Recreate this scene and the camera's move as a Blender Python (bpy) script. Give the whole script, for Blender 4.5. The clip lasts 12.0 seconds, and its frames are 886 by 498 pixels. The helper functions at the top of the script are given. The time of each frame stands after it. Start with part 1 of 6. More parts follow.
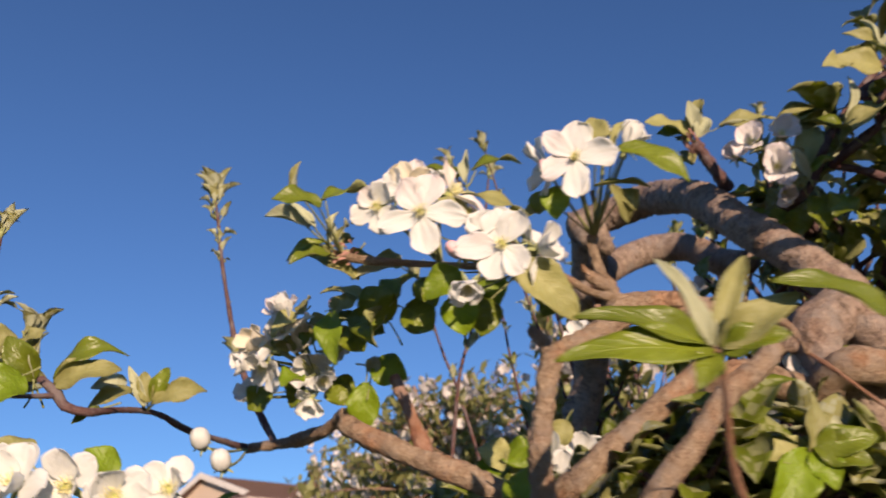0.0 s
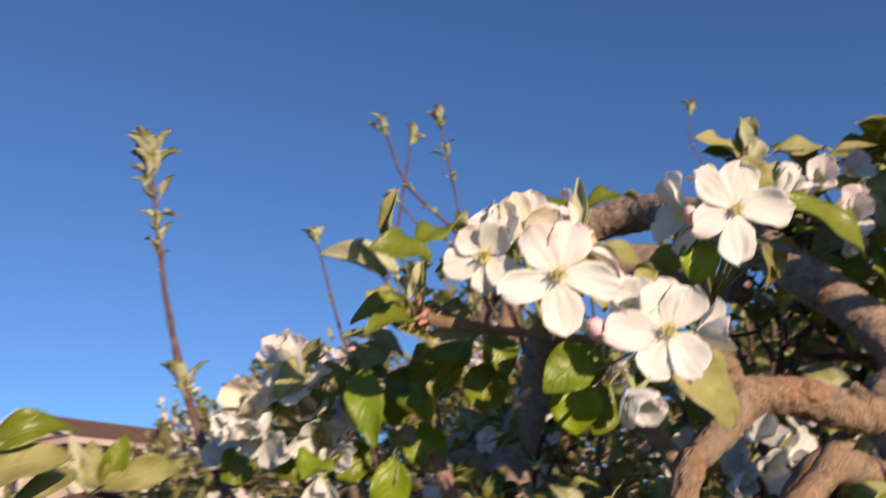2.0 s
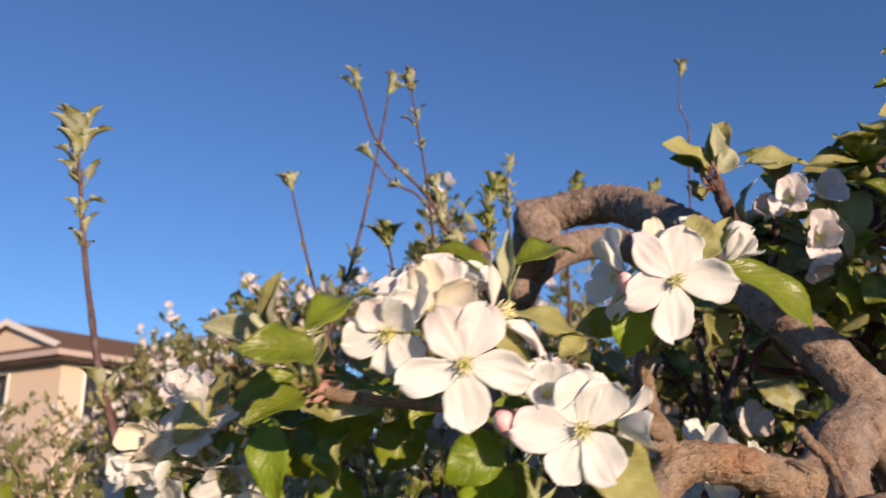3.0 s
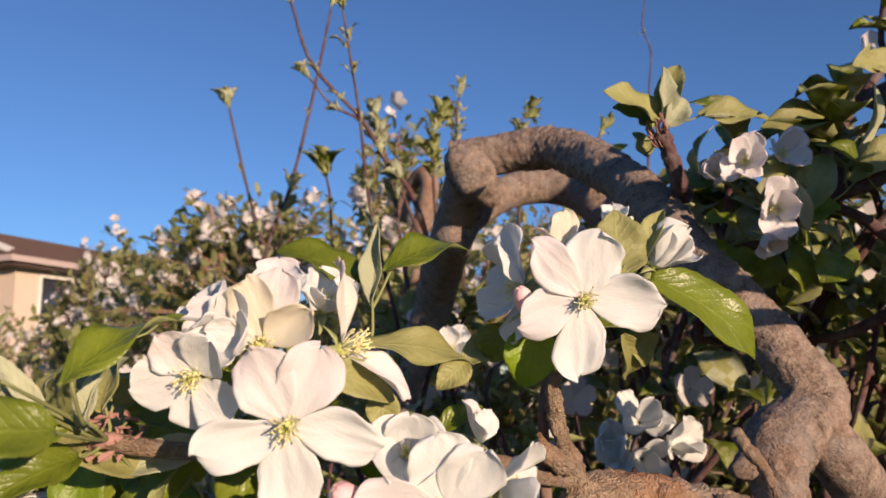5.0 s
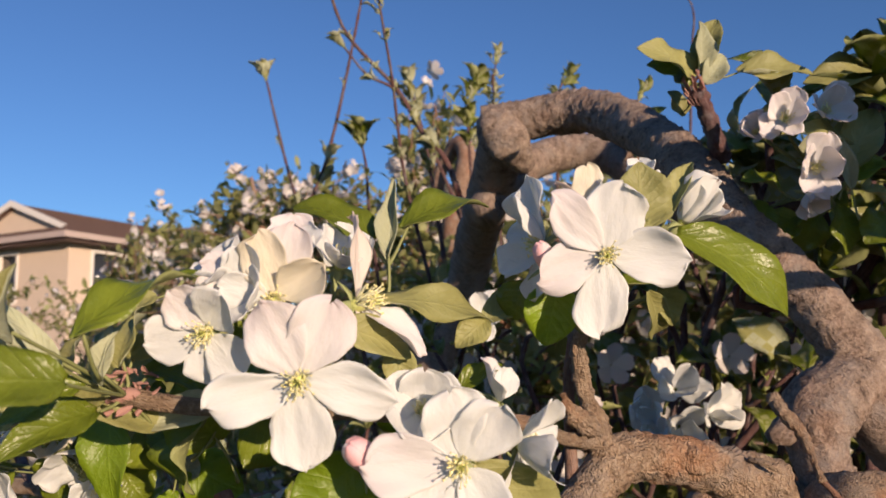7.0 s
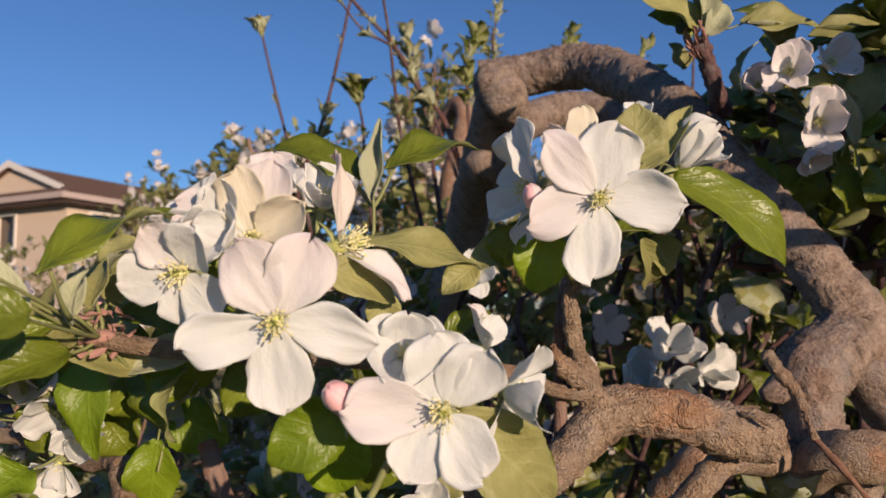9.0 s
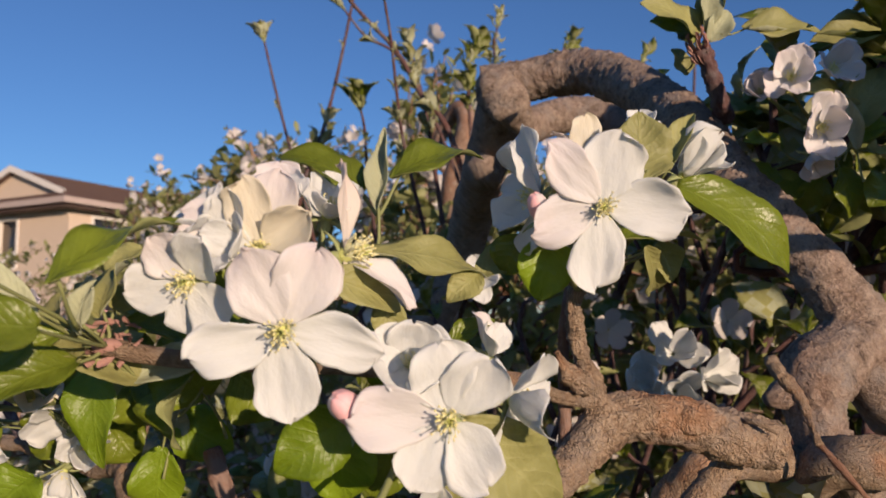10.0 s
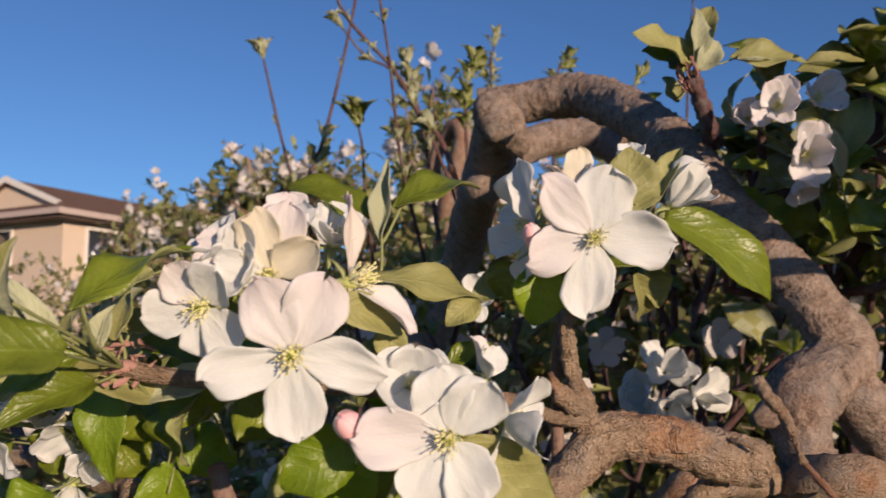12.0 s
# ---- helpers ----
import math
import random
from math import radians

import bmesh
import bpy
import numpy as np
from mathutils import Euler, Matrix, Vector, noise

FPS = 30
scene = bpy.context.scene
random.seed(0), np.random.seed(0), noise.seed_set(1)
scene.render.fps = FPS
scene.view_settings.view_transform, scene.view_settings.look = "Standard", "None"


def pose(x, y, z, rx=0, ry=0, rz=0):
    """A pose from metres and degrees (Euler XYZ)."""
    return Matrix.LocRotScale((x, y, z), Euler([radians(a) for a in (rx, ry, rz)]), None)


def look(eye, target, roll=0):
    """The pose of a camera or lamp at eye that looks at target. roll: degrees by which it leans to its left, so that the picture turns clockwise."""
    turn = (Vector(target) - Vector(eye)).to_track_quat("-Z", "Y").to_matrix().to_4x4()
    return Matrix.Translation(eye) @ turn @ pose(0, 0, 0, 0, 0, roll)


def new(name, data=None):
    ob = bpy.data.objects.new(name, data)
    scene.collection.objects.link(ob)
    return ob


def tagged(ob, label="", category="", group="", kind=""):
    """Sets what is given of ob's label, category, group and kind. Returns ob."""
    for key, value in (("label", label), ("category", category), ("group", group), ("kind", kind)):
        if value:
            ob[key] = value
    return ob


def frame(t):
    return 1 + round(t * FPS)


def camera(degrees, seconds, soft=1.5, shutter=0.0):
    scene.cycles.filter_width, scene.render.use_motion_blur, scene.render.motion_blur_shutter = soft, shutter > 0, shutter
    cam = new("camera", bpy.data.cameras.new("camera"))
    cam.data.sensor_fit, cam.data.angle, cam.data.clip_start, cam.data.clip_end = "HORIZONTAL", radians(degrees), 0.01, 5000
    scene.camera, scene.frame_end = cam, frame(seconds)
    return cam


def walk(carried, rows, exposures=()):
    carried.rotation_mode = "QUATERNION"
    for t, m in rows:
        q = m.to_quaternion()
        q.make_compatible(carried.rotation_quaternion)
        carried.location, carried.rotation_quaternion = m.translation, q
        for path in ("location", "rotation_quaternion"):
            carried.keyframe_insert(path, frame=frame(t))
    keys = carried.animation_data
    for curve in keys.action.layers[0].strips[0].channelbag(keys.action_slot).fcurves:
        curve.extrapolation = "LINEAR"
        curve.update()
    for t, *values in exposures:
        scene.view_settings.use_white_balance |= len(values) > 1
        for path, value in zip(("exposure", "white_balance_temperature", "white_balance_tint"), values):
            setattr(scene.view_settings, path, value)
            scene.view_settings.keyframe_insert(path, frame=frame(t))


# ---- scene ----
cam = camera(60.46, 12.0, soft=1.5, shutter=0.8)
cam.data.dof.use_dof, cam.data.dof.focus_distance, cam.data.dof.aperture_fstop = True, 0.25, 27.0
PATH = [
    (0, (0.00313, 0.01685, 1.53583), (-0.00402, 0.91511, 1.97525), -4.403),
    (0.5, (-0.03741, 0.04012, 1.55399), (0.00186, 0.94595, 1.97582), -6.061),
    (1, (-0.07374, 0.06449, 1.57846), (0.03474, 0.98300, 1.95868), -6.582),
    (1.5, (-0.09296, 0.08402, 1.60124), (0.02355, 1.00879, 1.96347), -5.549),
    (2, (-0.09244, 0.10122, 1.62708), (0.08631, 1.01414, 1.99400), -4.030),
    (2.5, (-0.08033, 0.10586, 1.65429), (0.13890, 1.02499, 1.98159), -3.380),
    (3, (-0.06004, 0.10672, 1.68036), (0.13208, 1.04812, 1.95761), -1.610),
    (3.5, (-0.04002, 0.12154, 1.69633), (0.17278, 1.07269, 1.91999), -1.745),
    (3.7, (-0.03438, 0.13251, 1.70007), (0.20532, 1.08290, 1.89832), -1.434),
    (5.3, (-0.01604, 0.15426, 1.72260), (0.22312, 1.11296, 1.87653), -0.680),
    (5.5, (-0.01601, 0.15469, 1.72261), (0.21737, 1.11606, 1.86862), -0.327),
    (6, (-0.01393, 0.15355, 1.72105), (0.17068, 1.12515, 1.86908), -1.194),
    (6.5, (-0.01165, 0.15715, 1.71864), (0.19197, 1.12694, 1.85294), -0.448),
    (7, (-0.00909, 0.15743, 1.71711), (0.17916, 1.13081, 1.84783), -0.822),
    (7.5, (-0.00745, 0.15927, 1.71412), (0.18761, 1.13292, 1.83224), -0.505),
    (9.5, (-0.00425, 0.16498, 1.71204), (0.18485, 1.14342, 1.79504), -0.162),
    (10, (-0.00556, 0.16371, 1.71325), (0.18268, 1.14169, 1.80340), -0.331),
    (10.5, (-0.00985, 0.15856, 1.71446), (0.16867, 1.13689, 1.81929), -0.369),
    (11, (-0.01238, 0.15825, 1.71478), (0.17209, 1.13526, 1.82163), -0.075),
    (11.5, (-0.01173, 0.15564, 1.71506), (0.16931, 1.13354, 1.81959), 0.000),
    (12, (-0.00887, 0.15306, 1.71598), (0.18544, 1.12806, 1.82373), 0.023),
]
EXPOSURES = [(0.0, 0.50, 7550, 26), (2.5, 0.54, 7500, 26), (3.7, 0.50, 7500, 26), (5.3, 0.42, 7550, 26), (7.7, 0.28, 7350, 24), (9.3, 0.14, 7300, 24), (12.0, 0.16, 7300, 24)]
walk(cam, [(t, look(eye, target, roll)) for t, eye, target, roll in PATH], EXPOSURES)

# ---- light ----
SUN = Vector((0.32, -0.935, 0.155)).normalized()
world = bpy.data.worlds.new("sky")
scene.world = world
world.use_nodes = True
sky_tree = world.node_tree
sky = sky_tree.nodes.new("ShaderNodeTexSky")
sky.sky_type, sky.sun_disc = "NISHITA", False
sky.sun_elevation = math.asin(SUN.z)
sky.sun_rotation = math.atan2(SUN.x, SUN.y)
sky.altitude, sky.air_density, sky.dust_density, sky.ozone_density = 600, 1.0, 0.06, 5.7
sky_tree.links.new(sky.outputs[0], sky_tree.nodes["Background"].inputs[0])
sky_tree.nodes["Background"].inputs[1].default_value = 0.132
sun_data = bpy.data.lights.new("sun", "SUN")
sun_data.energy, sun_data.angle, sun_data.color = 4.3, radians(0.53), (1.0, 0.875, 0.67)
sun_lamp = new("sun", sun_data)
sun_lamp.matrix_world = look(SUN * 50, (0, 0, 0))


# ---- materials ----
class Nodes:
    """A node material with a few shorthands."""

    def __init__(self, name):
        self.mat = bpy.data.materials.new(name)
        self.mat.use_nodes = True
        self.t = self.mat.node_tree
        self.bsdf = self.t.nodes["Principled BSDF"]
        self.out = self.t.nodes["Material Output"]

    def add(self, kind, **values):
        n = self.t.nodes.new(kind)
        for k, v in values.items():
            n.inputs[k].default_value = v
        return n

    def link(self, a, b):
        self.t.links.new(a, b)

    def coords(self, which="Object", scale=(1, 1, 1)):
        n = self.add("ShaderNodeMapping", Scale=scale)
        self.link(self.add("ShaderNodeTexCoord").outputs[which], n.inputs[0])
        return n.outputs[0]

    def noise(self, vector, scale, detail=4.0, rough=0.55):
        n = self.add("ShaderNodeTexNoise", Scale=scale, Detail=detail, Roughness=rough)
        self.link(vector, n.inputs["Vector"])
        return n.outputs[0]

    def ramp(self, value, stops):
        n = self.add("ShaderNodeValToRGB")
        e = n.color_ramp.elements
        while len(e) < len(stops):
            e.new(0.5)
        for el, (p, c) in zip(e, stops):
            el.position, el.color = p, (*c, 1)
        self.link(value, n.inputs[0])
        return n.outputs[0]

    def math(self, op, a, b=0.5):
        n = self.t.nodes.new("ShaderNodeMath")
        n.operation = op
        for i, v in ((0, a), (1, b)):
            if isinstance(v, (int, float)):
                n.inputs[i].default_value = v
            else:
                self.link(v, n.inputs[i])
        return n.outputs[0]

    def mix(self, factor, a, b, blend="MIX"):
        n = self.t.nodes.new("ShaderNodeMix")
        n.data_type, n.blend_type = "RGBA", blend
        for i, v in ((0, factor), (6, a), (7, b)):
            if isinstance(v, (int, float)):
                n.inputs[i].default_value = v
            elif isinstance(v, tuple):
                n.inputs[i].default_value = (*v, 1)
            else:
                self.link(v, n.inputs[i])
        return n.outputs[2]

    def bump(self, height, strength, distance):
        n = self.add("ShaderNodeBump", Strength=strength, Distance=distance)
        self.link(height, n.inputs["Height"])
        self.link(n.outputs[0], self.bsdf.inputs["Normal"])
        return n.outputs[0]

    def colour(self, c):
        self.link(c, self.bsdf.inputs["Base Color"]) if not isinstance(c, tuple) else setattr(self.bsdf.inputs["Base Color"], "default_value", (*c, 1))

    def thin(self, c, amount, normal=None):
        """Light that shines through a thin sheet."""
        tr = self.add("ShaderNodeBsdfTranslucent")
        self.link(c, tr.inputs[0]) if not isinstance(c, tuple) else setattr(tr.inputs[0], "default_value", (*c, 1))
        if normal:
            self.link(normal, tr.inputs[1])
        m = self.add("ShaderNodeMixShader", Fac=amount)
        self.link(self.bsdf.outputs[0], m.inputs[1])
        self.link(tr.outputs[0], m.inputs[2])
        self.link(m.outputs[0], self.out.inputs[0])


def randomly(n, low, high):
    """A value that differs from object to object."""
    r = n.add("ShaderNodeMapRange")
    r.inputs["To Min"].default_value, r.inputs["To Max"].default_value = low, high
    n.link(n.add("ShaderNodeObjectInfo").outputs["Random"], r.inputs[0])
    return r.outputs[0]


def leaf_material(name, dark, light, rough, thin, thin_colour, islands=False):
    n = Nodes(name)
    uv = n.add("ShaderNodeSeparateXYZ")
    n.link(n.add("ShaderNodeTexCoord").outputs["UV"], uv.inputs[0])
    side = n.math("ABSOLUTE", n.math("SUBTRACT", uv.outputs[0], 0.5), 0)
    along = n.math("SUBTRACT", uv.outputs[1], n.math("MULTIPLY", side, 0.55))
    blotch = n.noise(n.coords("Object"), 160 if not islands else 30, 3)
    veins = n.math("POWER", n.math("ABSOLUTE", n.math("SINE", n.math("MULTIPLY", n.math("ADD", along, n.math("MULTIPLY", blotch, 0.09)), 24.0), 0), 0), 0.35)
    rib = n.math("MINIMUM", n.math("MULTIPLY", side, 22.0), 1.0)
    relief = n.math("MULTIPLY", veins, rib)
    grain = n.noise(n.coords("Object"), 1500, 2)
    mixed = n.mix(blotch, dark, light)
    mixed = n.mix(n.math("MULTIPLY", n.math("SUBTRACT", 1.0, relief), 0.13), mixed, tuple(min(1, v * 1.6 + 0.02) for v in light))
    vary = n.add("ShaderNodeHueSaturation")
    if islands:
        m = n.add("ShaderNodeMapRange")
        m.inputs["To Min"].default_value, m.inputs["To Max"].default_value = 0.6, 1.35
        n.link(n.add("ShaderNodeNewGeometry").outputs["Random Per Island"], m.inputs[0])
        n.link(m.outputs[0], vary.inputs["Value"])
    else:
        n.link(randomly(n, 0.8, 1.2), vary.inputs["Value"])
    n.link(mixed, vary.inputs["Color"])
    n.colour(vary.outputs[0])
    n.bsdf.inputs["Roughness"].default_value = rough
    n.bsdf.inputs["Specular IOR Level"].default_value = 0.5
    net = n.add("ShaderNodeTexVoronoi", Scale=900.0 if not islands else 60.0)
    net.feature = "SMOOTH_F1"
    n.link(n.coords("Object"), net.inputs["Vector"])
    quilt = n.math("ADD", n.math("MULTIPLY", net.outputs["Distance"], -0.55), n.math("MULTIPLY", grain, 0.4))
    bump = n.bump(n.math("ADD", n.math("MULTIPLY", relief, 0.6), quilt), 0.55, 0.0005)
    n.thin(thin_colour, thin, bump)
    return n.mat


def petal_material(name, tint, edge, amount, islands=False):
    """White petal, tinted from the rim inwards by the given amount, with fine veins along it."""
    n = Nodes(name)
    uv = n.add("ShaderNodeSeparateXYZ")
    n.link(n.add("ShaderNodeTexCoord").outputs["UV"], uv.inputs[0])
    veins = n.noise(n.coords("UV", (22, 1.6, 1)), 1.0, 3, 0.6)
    blot = n.noise(n.coords("Object", (1, 1, 1)), 4.0, 3)
    rim = n.math("MULTIPLY", n.math("POWER", uv.outputs[1], 1.6), n.math("MULTIPLY", blot, 2.0 * amount))
    c = n.mix(n.math("MINIMUM", rim, 1.0), tint, edge)
    c = n.mix(n.math("MULTIPLY", n.math("SUBTRACT", veins, 0.4), 0.09), c, tuple(v * 0.8 for v in edge))
    if islands:
        vary = n.add("ShaderNodeHueSaturation")
        m = n.add("ShaderNodeMapRange")
        m.inputs["To Min"].default_value, m.inputs["To Max"].default_value = 0.7, 1.05
        n.link(n.add("ShaderNodeNewGeometry").outputs["Random Per Island"], m.inputs[0])
        n.link(m.outputs[0], vary.inputs["Value"])
        n.link(c, vary.inputs["Color"])
        c = vary.outputs[0]
    n.colour(c)
    n.bsdf.inputs["Roughness"].default_value = 0.6
    n.bsdf.inputs["Specular IOR Level"].default_value = 0.25
    crumple = n.noise(n.coords("Object", (5, 9, 5)), 1.0, 4, 0.55)
    bump = n.bump(n.math("ADD", n.math("MULTIPLY", veins, 0.2), crumple), 0.35, 0.0009)
    n.thin(c, 0.42, bump)
    return n.mat


def bark_material(name, deep, mid, pale, ring=260.0, strength=0.8, patch=0.45, contrast=1.0, flake=0.0):
    """Bark with short cracks across the branch, warm and grey patches and, with flake, small lifted scales."""
    n = Nodes(name)
    obj = n.coords("Object")
    warp = n.add("ShaderNodeTexNoise", Scale=140.0, Detail=3.0)
    n.link(obj, warp.inputs["Vector"])
    bent = n.t.nodes.new("ShaderNodeVectorMath")
    bent.operation = "MULTIPLY_ADD"
    bent.inputs[1].default_value = (0.009, 0.009, 0.009)
    n.link(warp.outputs["Color"], bent.inputs[0])
    n.link(obj, bent.inputs[2])
    cell = n.add("ShaderNodeTexVoronoi", Scale=ring * 0.75)
    cell.feature = "DISTANCE_TO_EDGE"
    n.link(bent.outputs[0], cell.inputs["Vector"])
    seams = n.math("MINIMUM", n.math("MULTIPLY", cell.outputs["Distance"], 5.0), 1.0)
    cracks = n.noise(n.coords("UV", (20, ring * 0.9, 1)), 1.0, 4, 0.6)
    fine = n.noise(bent.outputs[0], ring * 1.1, 5, 0.6)
    lumps = n.noise(obj, 110, 4, 0.6)
    stain = n.noise(obj, 30, 4, 0.6)
    grey = n.noise(obj, 62, 5, 0.65)
    folds = n.noise(n.coords("UV", (5, ring * 0.28, 1)), 1.0, 3, 0.5)
    height = n.math("ADD", n.math("ADD", n.math("MULTIPLY", cracks, 0.26), n.math("MULTIPLY", fine, 0.22)), n.math("ADD", n.math("MULTIPLY", lumps, 0.24), n.math("MULTIPLY", folds, 0.28)))
    w = 0.11 / contrast
    c = n.ramp(height, [(0.5 - 1.5 * w, deep), (0.5 - 0.2 * w, mid), (0.5 + 1.5 * w, pale)])
    if flake:
        c = n.mix(n.math("MULTIPLY", n.math("SUBTRACT", 1.0, seams), flake * 0.6), c, deep)
    c = n.mix(n.math("MINIMUM", n.math("MULTIPLY", n.math("MAXIMUM", n.math("SUBTRACT", stain, 0.50), 0.0), patch * 8), 0.75), c, tuple(v * k for v, k in zip(mid, (1.25, 0.78, 0.55))))
    c = n.mix(n.math("MINIMUM", n.math("MULTIPLY", n.math("MAXIMUM", n.math("SUBTRACT", grey, 0.50), 0.0), 5.0), 0.7), c, tuple(0.6 * v + 0.12 for v in mid))
    n.colour(c)
    n.bsdf.inputs["Roughness"].default_value = 0.9
    n.bsdf.inputs["Specular IOR Level"].default_value = 0.2
    relief = n.math("ADD", height, n.math("MULTIPLY", seams, 0.25 * flake)) if flake else height
    n.bump(relief, strength, 0.006)
    return n.mat


def plain_material(name, colour, rough=0.6, spread=0.2, scale=60.0, relief=0.0002, metal=0.0):
    n = Nodes(name)
    blot = n.noise(n.coords("Object"), scale, 5, 0.6)
    fine = n.noise(n.coords("Object"), scale * 9, 3, 0.6)
    both = n.math("ADD", n.math("MULTIPLY", blot, 0.65), n.math("MULTIPLY", fine, 0.35))
    n.colour(n.mix(both, tuple(v * (1 - spread) for v in colour), tuple(min(1, v * (1 + spread)) for v in colour)))
    n.bsdf.inputs["Roughness"].default_value, n.bsdf.inputs["Metallic"].default_value = rough, metal
    n.bump(both, 0.6, relief)
    return n.mat


LEAF = leaf_material("leaf_upper", (0.088, 0.122, 0.010), (0.215, 0.262, 0.026), 0.34, 0.28, (0.36, 0.42, 0.03))
LEAF_UNDER = leaf_material("leaf_underside", (0.25, 0.27, 0.10), (0.36, 0.37, 0.17), 0.75, 0.25, (0.30, 0.42, 0.06))
YOUNG = leaf_material("young_leaf_upper", (0.25, 0.24, 0.080), (0.42, 0.405, 0.170), 0.55, 0.33, (0.42, 0.47, 0.07))
YOUNG_UNDER = leaf_material("young_leaf_underside", (0.36, 0.38, 0.24), (0.48, 0.49, 0.33), 0.85, 0.25, (0.38, 0.45, 0.14))
LIME = leaf_material("lime_leaf", (0.145, 0.225, 0.010), (0.235, 0.33, 0.025), 0.4, 0.40, (0.50, 0.68, 0.03))
FAR_LEAF = leaf_material("far_leaf", (0.130, 0.140, 0.045), (0.290, 0.290, 0.120), 0.5, 0.32, (0.42, 0.46, 0.12), islands=True)
PETAL = petal_material("white_petal", (0.835, 0.845, 0.825), (0.88, 0.80, 0.79), 0.12)
PINK = petal_material("blush_petal", (0.85, 0.825, 0.81), (0.86, 0.58, 0.62), 0.22)
CREAM = petal_material("cream_petal", (0.86, 0.815, 0.70), (0.84, 0.70, 0.48), 0.32)
DRY = petal_material("wilting_petal", (0.87, 0.80, 0.74), (0.74, 0.50, 0.42), 0.45)
FAR_PETAL = petal_material("far_petal", (0.86, 0.82, 0.78), (0.80, 0.62, 0.62), 0.5, islands=True)
BUD = plain_material("pink_bud", (0.84, 0.44, 0.45), 0.55, 0.3, 260)
ANTHER = plain_material("anther", (0.84, 0.74, 0.34), 0.8, 0.2, 600)
FILAMENT = plain_material("filament", (0.88, 0.86, 0.58), 0.6, 0.10, 600)
STYLE = plain_material("style", (0.62, 0.64, 0.22), 0.6, 0.15, 600)
SEPAL = plain_material("sepal", (0.30, 0.33, 0.14), 0.7, 0.25, 400)
STALK = plain_material("stalk", (0.22, 0.235, 0.09), 0.65, 0.3, 250)
SCALE = plain_material("bud_scale", (0.38, 0.20, 0.165), 0.75, 0.35, 350)
BARK = bark_material("limb_bark", (0.085, 0.060, 0.050), (0.250, 0.182, 0.145), (0.42, 0.325, 0.265), 620.0, 1.0, 0.14, 1.45)
ROUGH = bark_material("rough_bark", (0.110, 0.065, 0.044), (0.360, 0.245, 0.165), (0.57, 0.44, 0.325), 760.0, 1.0, 0.45, 1.15, 0.30)
RED_BARK = bark_material("young_red_bark", (0.10, 0.045, 0.03), (0.25, 0.125, 0.080), (0.36, 0.22, 0.16), 420.0, 0.6)
TWIG = bark_material("twig_bark", (0.035, 0.018, 0.018), (0.100, 0.054, 0.054), (0.21, 0.145, 0.135), 500.0, 0.4)
FAR_TWIG = bark_material("far_twig_bark", (0.08, 0.048, 0.036), (0.24, 0.150, 0.110), (0.36, 0.26, 0.20), 300.0, 0.4)
WOOD_CUT = plain_material("cut_wood", (0.34, 0.23, 0.15), 0.85, 0.3, 180, 0.0008)
STUCCO = plain_material("stucco", (0.60, 0.47, 0.37), 0.9, 0.10, 3.0, 0.01)
ROOF = plain_material("roof_shingle", (0.135, 0.080, 0.066), 0.85, 0.25, 4.0, 0.02)
FASCIA = plain_material("fascia_paint", (0.46, 0.36, 0.32), 0.5, 0.08, 3.0, 0.002)
WHITE_TRIM = plain_material("white_paint", (0.72, 0.67, 0.62), 0.5, 0.06, 3.0, 0.001)
GROUND = plain_material("grass_and_soil", (0.075, 0.085, 0.030), 0.95, 0.5, 2.2, 0.03)
glass = Nodes("window_glass")
glass.colour((0.03, 0.035, 0.045))
glass.bsdf.inputs["Roughness"].default_value = 0.05
GLASS = glass.mat


# ---- mesh helpers ----
def mesh_from(name, verts, faces, mats, face_mats=None, uvs=None):
    me = bpy.data.meshes.new(name)
    me.from_pydata([tuple(v) for v in np.asarray(verts).reshape(-1, 3).tolist()], [], faces)
    for m in mats:
        me.materials.append(m)
    if face_mats is not None:
        me.polygons.foreach_set("material_index", face_mats)
    me.polygons.foreach_set("use_smooth", [True] * len(me.polygons))
    if uvs is not None:
        layer = me.uv_layers.new(name="UVMap")
        loops = np.empty(len(me.loops), dtype=np.int32)
        me.loops.foreach_get("vertex_index", loops)
        layer.data.foreach_set("uv", np.asarray(uvs, dtype=np.float32)[loops].ravel())
    me.update()
    return me


